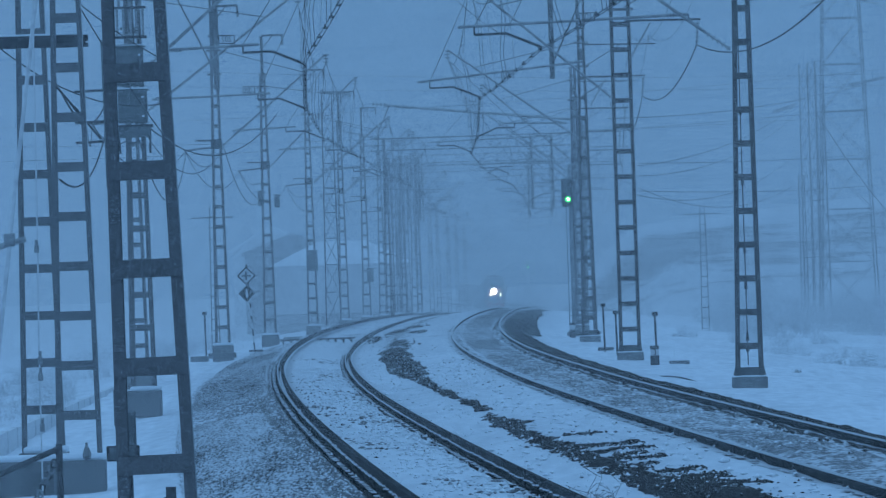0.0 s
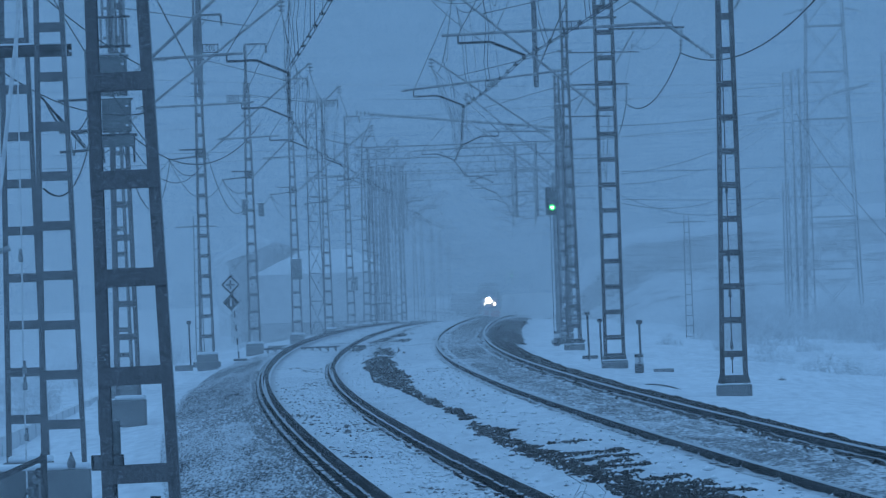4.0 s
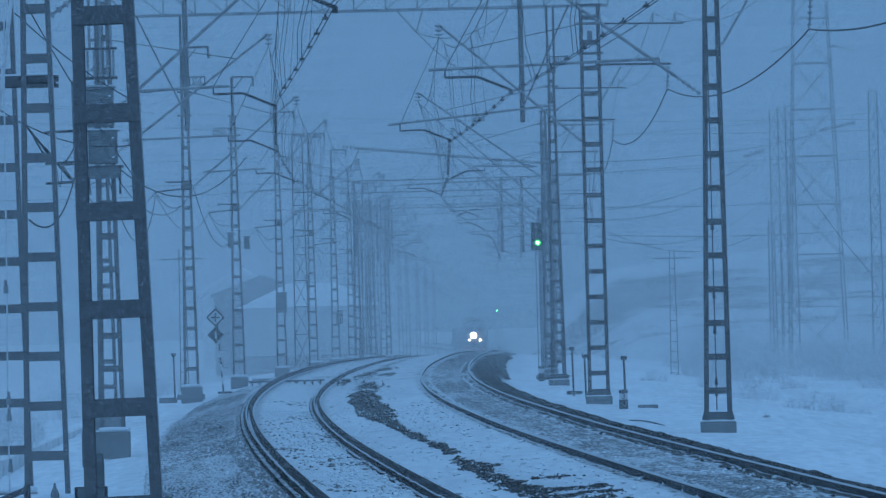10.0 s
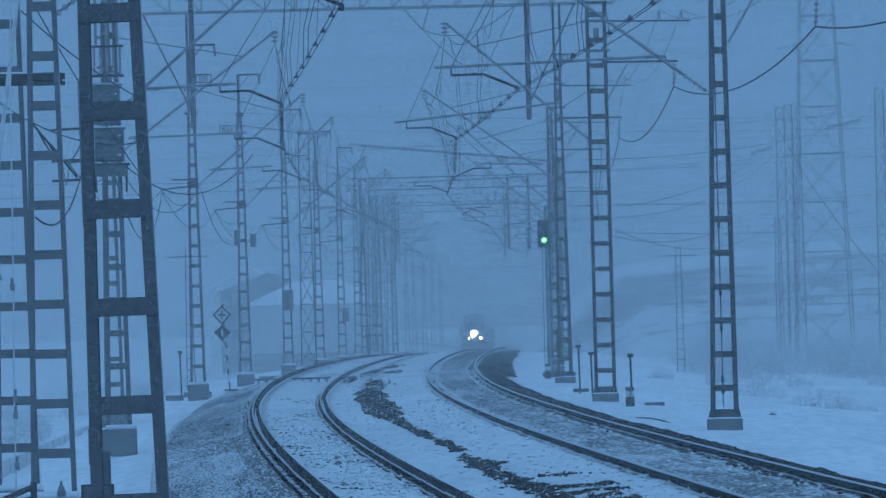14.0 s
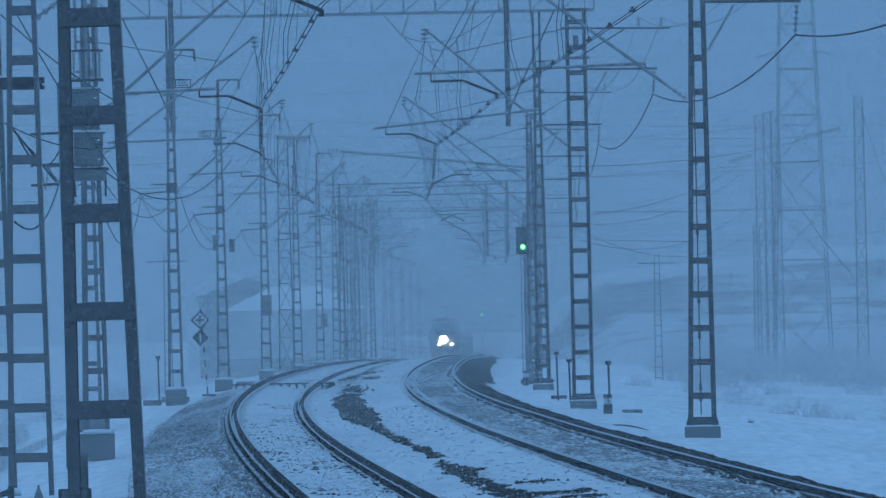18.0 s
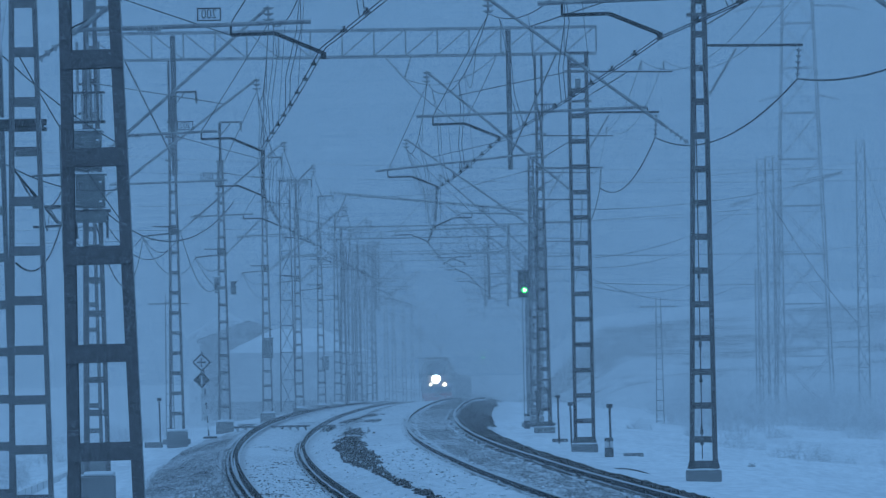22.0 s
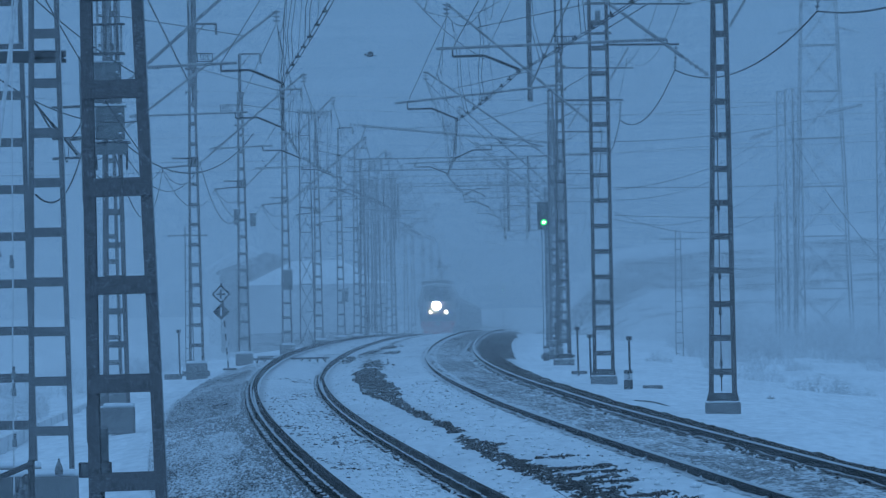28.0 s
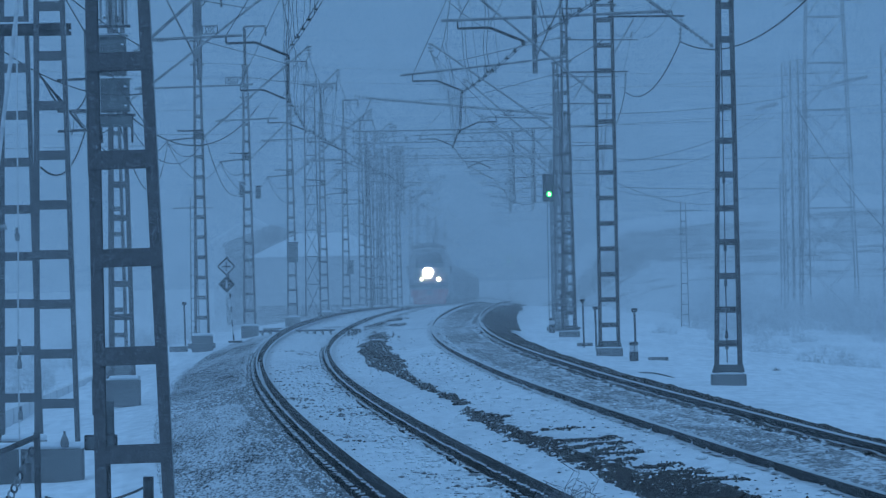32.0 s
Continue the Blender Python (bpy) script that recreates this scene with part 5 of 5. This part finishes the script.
span = empty("cross_pipe", 0, 330.0, 0)
tagged(span, "long pale frosted pipe with an insulator at its free end", "pipe")
part("pipe", tube((-2.23, 0, 9.38), (5.8, 0, 8.52), 0.06, None, 8), GALV, span)
part("end_insulator", insulator(bmesh.new(), (-2.85, 0, 9.48), (-2.2, 0, 9.38), 4, 0.14), PORCELAIN, span)
part("stay", tube((-2.1, 0, 9.35), (-2.6, 0, 8.2), 0.02, None, 6), STEEL, span)

# ---- distant ridge and sheds ----
RIDGE = ground_material("wooded_snow_ridge", (0.05, 0.052, 0.05), (0.12, 0.12, 0.115), 0.06, 0.5, 0.3, 0.4)
rx, ry = np.meshgrid(np.linspace(4, 190, 110), np.linspace(0, 1, 26))
height = np.interp(rx, (4, 12, 15, 18, 20.5, 38.7, 60, 190), (0.0, 0.4, 2.6, 6.9, 8.9, 10.8, 12.0, 10.0)) + 0.1 * np.sin(rx * 0.33)
slope = np.clip(ry / 0.75, 0, 1) ** 2.0 - 0.6 * np.clip((ry - 0.78) / 0.22, 0, 1) ** 1.5
rz = -2.6 + (height + 0.4) * slope
ridge = grid_mesh("ridge", rx, 430 + 500 * ry, rz, RIDGE, (("bare", 0.26 + 0.26 * np.clip((ry - 0.3) / 0.3, 0, 1) * np.clip((0.71 - ry) / 0.03, 0, 1)),))
tagged(ridge, "distant snow-covered ridge with dark scrub in the fog", "ridge", kind="structure")


PLASTER = material("weathered_plaster", (0.58, 0.59, 0.6), 0.9, 0.0, (0.5, 0.51, 0.52), 0.3, 0.5, 2.0)


def shed(x, y, z, w, d, h, rise, label):
    top = empty("shed", x, y, z)
    part("wall", box(0, 0, h / 2, w, d, h), FROSTED, top)
    for s in (-1, 1):
        part("roof", bar((s * (w / 2 + 0.3), 0, h - 0.1), (0, 0, h + rise), 0.3, d + 0.6), SNOW_CAP, top, "snow-covered roof slope")
    bm = bmesh.new()
    vs = [bm.verts.new(p) for p in ((-w / 2, -d / 2, h), (w / 2, -d / 2, h), (0, -d / 2, h + rise))]
    bm.faces.new(vs)
    part("gable", bm, FROSTED, top)
    return tagged(top, label, "shed", "sheds")




def hall(x, y, z, w, d, h, rise, hip, label):
    """A broad hall under a hipped roof; hip is how far the ridge stands in from either end."""
    top = empty("hall", x, y, z)
    part("wall", box(0, 0, h / 2, w, d, h), PLASTER, top)
    bm = bmesh.new()
    e, r = (w / 2 + 0.3, d / 2 + 0.3), w / 2 - hip
    a, b, c, f = [bm.verts.new(p) for p in ((-e[0], -e[1], h), (e[0], -e[1], h), (e[0], e[1], h), (-e[0], e[1], h))]
    g, k = bm.verts.new((-r, 0, h + rise)), bm.verts.new((r, 0, h + rise))
    for vs in ((a, b, k, g), (b, c, k), (c, f, g, k), (f, a, g), (f, c, b, a)):
        bm.faces.new(vs)
    part("roof", bm, SNOW_CAP, top, "broad snow-covered hipped roof")
    part("plinth", box(0, -d / 2 - 0.1, 0.9, w, 0.3, 1.8), CONCRETE, top)
    return tagged(top, label, "hall", "sheds")


hall(-8.0, 610.0, -2.4, 11.0, 14.0, 5.6, 1.9, 3.6, "far pale hall under a wide snow-covered roof")
barn = shed(-13.4, 690.0, -2.6, 8.6, 12.0, 7.2, 1.6, "far dark barn behind the hall in the fog")
for ob in barn.children:
    ob.data.materials[0] = STEEL
shed(-19.2, 860.0, -2.9, 8.4, 14.0, 8.6, 2.6, "far grey shed with a snowy pitched roof in the fog")

# ---- concrete fence below the embankment ----
fence = empty("concrete_fence")
tagged(fence, "low snow-dusted concrete panel fence below the embankment", "fence")
for i in range(26):
    y = 96 + 4.0 * i
    xa, xb = -6.75 - 0.016 * (y - 96), -6.75 - 0.016 * (y - 92)
    zt = -0.4 - 0.0022 * (y - 96)
    part("panel", box(0, 0, 0, 0.08, 3.78, 0.9, Matrix.Translation(((xa + xb) / 2, y + 2, zt - 0.45)) @ pose(0, 0, 0, 0, 0, 0.9)), WHITE, fence)
    part("post", box(xa, y, zt - 0.45, 0.13, 0.2, 0.94, None, 0.015), WHITE, fence)

# ---- snowy scrub ----


def twigs(name, runs, mat):
    """Many thin tapering three-sided twigs in one mesh; runs are (start, end, radius, end radius)."""
    a, b = np.array([r[0] for r in runs]), np.array([r[1] for r in runs])
    r0, r1 = np.array([r[2] for r in runs]), np.array([r[3] for r in runs])
    d = (b - a) / np.maximum(np.linalg.norm(b - a, axis=1, keepdims=True), 1e-6)
    u = np.cross(d, (0.31, 0.95, 0.05))
    u /= np.maximum(np.linalg.norm(u, axis=1, keepdims=True), 1e-6)
    v = np.cross(d, u)
    co = []
    for base, rad in ((a, r0), (b, r1)):
        for k in range(3):
            w = 2 * math.pi * k / 3
            co.append(base + rad[:, None] * (math.cos(w) * u + math.sin(w) * v))
    co = np.stack(co, 1).reshape(-1, 3)
    faces = [tuple(6 * n + k for k in f) for n in range(len(runs)) for f in ((0, 1, 4, 3), (1, 2, 5, 4), (2, 0, 3, 5))]
    me = bpy.data.meshes.new(name)
    me.from_pydata(co.tolist(), [], faces)
    me.materials.append(mat)
    return new(name, me)


def scrub(x, y, z, w, h, n, seed, name="bush", mat=None):
    r = random.Random(seed)
    runs = []
    for _ in range(n):
        p = Vector((r.uniform(-w, w) * 0.5, r.uniform(-w, w) * 0.5, 0))
        tall = h * (1.1 - 1.2 * abs(p.x) / w) * r.uniform(0.6, 1.1)
        d = Vector((r.gauss(0, 0.4), r.gauss(0, 0.4), 1)).normalized()
        rad = 0.006
        for seg in range(4):
            q = p + d * tall * r.uniform(0.16, 0.3)
            runs.append((p, q, rad, rad * 0.7))
            for _k in range(r.choice((1, 2, 2, 3))):
                runs.append((q, q + Vector((r.gauss(0, 0.16), r.gauss(0, 0.16), r.uniform(0.0, 0.16))) * tall, rad * 0.6, 0.003))
            p, rad = q, rad * 0.75
            d = (d + Vector((r.gauss(0, 0.3), r.gauss(0, 0.3), 0.05))).normalized()
    ob = twigs(name, runs, mat or FROST_STEEL)
    ob.matrix_basis = pose(x, y, z)
    return tagged(ob, "bare frosted bush standing in the snow", "bush", "frosted bushes")


rb = random.Random(11)
for i in range(46):
    y = rb.uniform(190, 420)
    x = float(axis_x(y)) + rb.uniform(12, 15 + 0.07 * y)
    q = x - float(axis_x(y))
    scrub(x, y, float(surface(np.array(q), np.array(y))) - 0.03, rb.uniform(0.9, 2.4), rb.uniform(0.4, 1.2), rb.randint(60, 95), i, "bush", FROSTED)
for i in range(26):
    y = rb.uniform(290, 430)
    x = y * rb.uniform(0.036, 0.068)
    q = x - float(axis_x(y))
    scrub(x, y, float(surface(np.array(q), np.array(y))) - 0.05, rb.uniform(2.0, 4.5), rb.uniform(1.6, 3.4), rb.randint(130, 190), 300 + i, "bush", FROSTED)
for i in range(44):
    y = rb.uniform(150, 430)
    x = float(axis_x(y)) - rb.uniform(5.5, 7 + 0.03 * y)
    q = x - float(axis_x(y))
    scrub(x, y, float(surface(np.array(q), np.array(y))) - 0.03, rb.uniform(0.8, 2.2), rb.uniform(0.4, 1.3), rb.randint(40, 80), 100 + i, "bush", FROSTED)
for x, y, z, h in ((1.05, 58.0, -0.3, 0.56), (1.12, 58.4, -0.3, 0.46), (1.19, 57.8, -0.32, 0.44), (7.6, 165.0, -0.55, 0.16)):
    scrub(x, y, z, 0.1, h, 60, int(y * 10), "dry_weed", CONCRETE)["label"] = "small dark dry weed tipped with snow"
stake = part("stake", tube((0, 0, -0.6), (0.01, 0, 0.08), 0.05, 0.045, 8), STEEL)
stake.matrix_basis = pose(-2.42, 66.0, 0.0)
tagged(stake, "short dark stake in the snow by the mast", "stake")
tagged(part("stake_cable", polyline(sagging((-2.42, 66, 0.0), (-3.6, 72, -0.25), 0.1, 8), 0.012, 5), WIRE), "thin cable from stake to box", "cable")
for x, y, z, w, h in ((-2.93, 70.0, 0.52, 0.14, 0.32), (-2.98, 69.9, 0.3, 0.3, 0.14), (-3.05, 71.0, 0.7, 0.1, 0.34)):
    ob = empty("junction_box", x, y, z)
    part("case", box(0, 0, 0, w, 0.12, h, None, 0.01), GREY_BOX if h > 0.2 else BLACK, ob)
    part("lid", box(0, -0.065, 0, w * 0.8, 0.01, h * 0.8), GREY_BOX, ob)
    part("stand", tube((0, 0.03, -h / 2), (0, 0.03, -1.4), 0.03, None, 8), STEEL, ob)
    tagged(ob, "small metal junction box on a stand by the line", "junction box", "junction boxes")

# ---- the train ----
TRAIN_Y0, TRAIN_V = 1090.0, 15.72
LOCO_RED = material("loco_red", (0.6, 0.05, 0.04), 0.5, 0.0, (0.45, 0.05, 0.045), 2.0)
LOCO_GREY = material("loco_grey", (0.28, 0.285, 0.3), 0.6, 0.0, (0.2, 0.205, 0.215), 1.2)
HEADLIGHT = glow("headlight", (1.0, 0.97, 0.9), 180.0)
BUFFER_LIGHT = glow("marker_light", (1.0, 0.86, 0.62), 28.0)


def lamp(x, z, r, mat, name, label, top):
    """A lamp glass set back in a short dark housing."""
    part(name, tube((x, -0.06, z), (x, -0.12, z), r, None, 24), mat, top, label)
    bm, n = bmesh.new(), 24
    rings = [[bm.verts.new((x + k * math.cos(2 * math.pi * i / n), y, z + k * math.sin(2 * math.pi * i / n))) for i in range(n)] for k, y in ((r + 0.01, -0.05), (r + 0.01, -0.3), (r + 0.05, -0.3), (r + 0.05, -0.05))]
    for a, b in zip(rings, rings[1:] + rings[:1]):
        for i in range(n):
            bm.faces.new((a[i], a[(i + 1) % n], b[(i + 1) % n], b[i]))
    bmesh.ops.recalc_face_normals(bm, faces=bm.faces[:])
    part(name + "_housing", bm, BLACK, top)


def vehicle(name, length, loco):
    """A rail vehicle whose front stands at y = 0 and whose body runs back to y = length; z = 0 is the rail head."""
    top = empty(name)
    half, roof = (1.58, 4.5) if loco else (1.5, 3.6)
    prof = [(-half, 1.05), (-half, 3.2), (-half + 0.14, roof - 0.65), (-1.2, roof - 0.14), (0, roof), (1.2, roof - 0.14), (half - 0.14, roof - 0.65), (half, 3.2), (half, 1.05)]
    bm = bmesh.new()
    inset = [(0.0, 0.95), (0.35, 1.0), (length, 1.0)] if loco else [(0.0, 1.0), (length, 1.0)]
    rings = [[bm.verts.new((x * k, y, 1.05 + (z - 1.05) * (0.96 if k < 1 else 1.0))) for x, z in prof] for y, k in inset]
    for a, b in zip(rings, rings[1:]):
        for i in range(len(prof)):
            j = (i + 1) % len(prof)
            bm.faces.new((a[i], b[i], b[j], a[j]))
    bm.faces.new(rings[0])
    bm.faces.new(rings[-1][::-1])
    bmesh.ops.recalc_face_normals(bm, faces=bm.faces[:])
    part("body", bm, LOCO_GREY, top, "grey carbody dusted with snow")
    part("underframe", box(0, length / 2, 0.85, 2.9, length - 0.3, 0.5), LOCO_DARK, top)
    for y in (2.6, length - 2.6):
        bm = box(0, y, 0.55, 2.3, 3.2, 0.45, None, 0.05)
        part("bogie", bm, LOCO_DARK, top)
        for dy in (-1.3, 1.3):
            for s in (-1, 1):
                part("wheel", tube((s * 0.72, y + dy, 0.5), (s * 0.86, y + dy, 0.5), 0.5, None, 20), LOCO_DARK, top)
    if loco:
        bm = bmesh.new()
        arch = [(-1.08, 2.95), (1.08, 2.95), (1.08, 3.6), (0.85, 3.95), (0.45, 4.12), (0.0, 4.17), (-0.45, 4.12), (-0.85, 3.95), (-1.08, 3.6)]
        bm.faces.new([bm.verts.new((x, -0.05, z)) for x, z in arch])
        bmesh.ops.solidify(bm, geom=bm.faces[:], thickness=0.05)
        part("windscreen", bm, CAB_GLASS, top, "dark arched cab windscreen")
        part("window_pillar", box(0, -0.115, 3.5, 0.09, 0.03, 1.1), BLACK, top)
        part("front_band", box(0, -0.03, 1.52, 3.05, 0.06, 0.5, None, 0.02), LOCO_DARK, top, "dark band across the cab front")
        part("buffer_beam", box(0, -0.1, 0.98, 2.9, 0.22, 0.52, None, 0.03), LOCO_RED, top)
        part("snowplough", bar((0, -0.2, 0.12), (0, -0.1, 0.78), 2.5, 0.08), LOCO_RED, top)
        part("coupler", box(0, -0.4, 1.0, 0.32, 0.6, 0.35, None, 0.05), LOCO_DARK, top)
        bm = bmesh.new()
        for xa, za, xb, zb in ((-1.35, 4.4, -0.7, 4.66), (-0.7, 4.66, 0.0, 4.74), (0.0, 4.74, 0.7, 4.66), (0.7, 4.66, 1.35, 4.4)):
            put_bar(bm, (xa, 0.1, za), (xb, 0.1, zb), 0.2, 0.9)
        part("roof_visor", bm, LOCO_DARK, top)
        lamp(-0.1, 2.54, 0.35, HEADLIGHT, "headlight", "dazzling white headlight", top)
        for x, r in ((-0.62, 0.12), (0.72, 0.15)):
            lamp(x, 2.02, r, BUFFER_LIGHT, "marker_light", "warm lit marker light", top)
        for x in (-0.5, 0.5):
            part("wiper", bar((x, -0.12, 3.0), (x + 0.2, -0.12, 3.5), 0.02, 0.02), BLACK, top)
        for s in (-1, 1):
            part("handrail", tube((s * 1.42, -0.06, 1.6), (s * 1.42, -0.06, 2.6), 0.02), BLACK, top)
            part("mirror", box(s * 1.66, 0.3, 2.75, 0.16, 0.12, 0.75, None, 0.03), BLACK, top)
        for y0 in (5.5,):
            bm = bmesh.new()
            put_tube(bm, (0.3, y0 + 1.2, 4.5), (0.3, y0 + 0.9, 5.45), 0.06)
            for sx in (-1, 1):
                put_tube(bm, (0.3, y0 + 0.9, 5.4), (0.3 + sx * 0.45, y0 + 0.8, 5.95), 0.045)
            put_box(bm, 0.3, y0 + 0.8, 5.97, 1.6, 0.35, 0.06)
            put_box(bm, 0, y0 + 1.3, 4.6, 1.3, 1.8, 0.1)
            part("pantograph", bm, BLACK, top, "raised pantograph touching the contact wire")
        bm = bmesh.new()
        for y in (2.2, 9.0, 12.0, 15.0):
            put_box(bm, 0, y, 4.62, 1.7, 1.8, 0.28, None, 0.04)
        part("roof_gear", bm, LOCO_DARK, top)
        bm = bmesh.new()
        for y in (1.2, 4.5, 7.5, 10.5, 13.5):
            for s in (-1, 1):
                put_box(bm, s * 1.555, y, 2.95, 0.02, 0.9, 0.7)
        part("side_window", bm, CAB_GLASS, top)
    else:
        for k in range(int(length / 3)):
            bm = bmesh.new()
            for s in (-1, 1):
                put_box(bm, s * 1.56, 1.5 + 3 * k, 2.0, 0.06, 0.12, 1.9)
            part("side_rib", bm, LOCO_GREY, top)
    return top


loco = tagged(vehicle("locomotive", 17.0, True), "grey electric locomotive with red front and blazing headlights on the curve", "locomotive")
wagons = [tagged(vehicle("freight_wagon", 14.0, False), "snow-dusted grey freight wagon behind the locomotive", "wagon", "wagons of the train")]
for _ in range(9):
    wagons.append(copy_thing(wagons[0], Matrix()))


def along(y, length):
    """The pose of a vehicle whose front stands at y."""
    a = Vector((float(axis_x(y)), y, float(rail_z(y)) + 0.01))
    b = Vector((float(axis_x(y + length)), y + length, float(rail_z(y + length)) + 0.01))
    d = b - a
    return pose(a.x, a.y, a.z, math.degrees(math.asin(d.z / d.length)), 0, -math.degrees(math.atan2(d.x, d.y)))


# ---- a bird that crosses over the line ----
bird = empty("bird", 10.8, 200.0, 5.2)
tagged(bird, "small dark bird flying across above the tracks", "bird")
bm = bmesh.new()
bmesh.ops.create_uvsphere(bm, u_segments=10, v_segments=7, radius=0.05, matrix=Matrix.Diagonal((2.0, 1.0, 0.9, 1)))
part("body", bm, BLACK, bird)
part("head", tube((-0.09, 0, 0.02), (-0.15, 0, 0.03), 0.032, 0.018, 8), BLACK, bird)
part("tail", box(0.13, 0, 0.0, 0.12, 0.07, 0.012), BLACK, bird)
WINGS = []
for s in (-1, 1):
    bm = bmesh.new()
    vs = [bm.verts.new(p) for p in ((-0.06, 0, 0), (0.07, 0, 0), (0.09, s * 0.14, 0.01), (0.03, s * 0.27, 0.0), (-0.05, s * 0.15, 0.015))]
    bm.faces.new(vs)
    bmesh.ops.solidify(bm, geom=bm.faces[:], thickness=0.012)
    WINGS.append((s, part("wing", bm, BLACK, bird)))


def motions():
    """The train comes up the line at an even pace; the bird flies across."""
    walk(bird, [(t, pose(x, 200, z)) for t, x, z in ((0, 106.0, 4.0), (24, 14.6, 4.6), (25, 10.8, 5.2), (27.6, 0.97, 8.2), (28.0, -1.14, 8.24), (28.3, -2.83, 8.07), (32, -24.0, 8.6))])
    for s, wing in WINGS:
        walk(wing, [(0, pose(0, 0, 0, s * 30))] + [(24 + 0.1 * k, pose(0, 0, 0.01, s * 48 * math.sin(2.1 * k + 0.4))) for k in range(60)] + [(32, pose(0, 0, 0, s * 30))])
    for i, v in enumerate([loco] + wagons):
        back, length = (0.0, 17.0) if i == 0 else (18.0 + 15.0 * (i - 1), 14.0)
        walk(v, [(t, along(TRAIN_Y0 - TRAIN_V * t + back, length)) for t in range(0, 33, 2)])

# ---- fog: fine drops hang in thin veils across the valley; each veil is a gauze of strands finer than the eye resolves ----


def fog(y0, y1, step, thickness, label, half=76.0, height=54.0):
    verts, faces, count = [], [], 0
    y = y0
    while y < y1:
        turn = y * 0.618 % 1
        pitch = (0.5 + 0.1 * (turn * 7 % 1)) * y / 13500
        wide = pitch * thickness * step
        peak = height if y < 600 else 4.0 + (height - 4.0) * (y * 0.0309 % 1)
        z = np.arange(-4.0 + pitch * turn, peak, pitch)
        z = z + pitch * 0.25 * np.sin(np.arange(len(z)) * 2.399)
        v = np.empty((len(z), 4, 3), np.float32)
        v[:, :, 1] = y
        v[:, 0, 0] = v[:, 3, 0] = -half
        v[:, 1, 0] = v[:, 2, 0] = half
        v[:, 0, 2] = v[:, 1, 2] = z
        v[:, 2, 2] = v[:, 3, 2] = z + wide
        verts.append(v.reshape(-1, 3))
        y += step
    co = np.concatenate(verts)
    n = len(co) // 4
    me = bpy.data.meshes.new("fog")
    me.vertices.add(len(co))
    me.vertices.foreach_set("co", co.ravel())
    me.loops.add(len(co))
    me.loops.foreach_set("vertex_index", np.arange(len(co), dtype=np.int32))
    me.polygons.add(n)
    me.polygons.foreach_set("loop_start", np.arange(0, len(co), 4, dtype=np.int32))
    me.polygons.foreach_set("loop_total", np.full(n, 4, dtype=np.int32))
    me.update()
    me.materials.append(FOG)
    return tagged(new("fog", me), label, "fog", kind="stuff")


fog(33.0, 203.0, 17.0, 0.0019, "thin winter haze over the near tracks")
fog(203.0, 450.0, 17.0, 0.0019, "blue-grey winter fog over the line")
fog(450.0, 600.0, 17.0, 0.0031, "dense winter fog filling the distance")
fog(600.0, 1240.0, 20.0, 0.0013, "far winter fog closing the view")


motions()
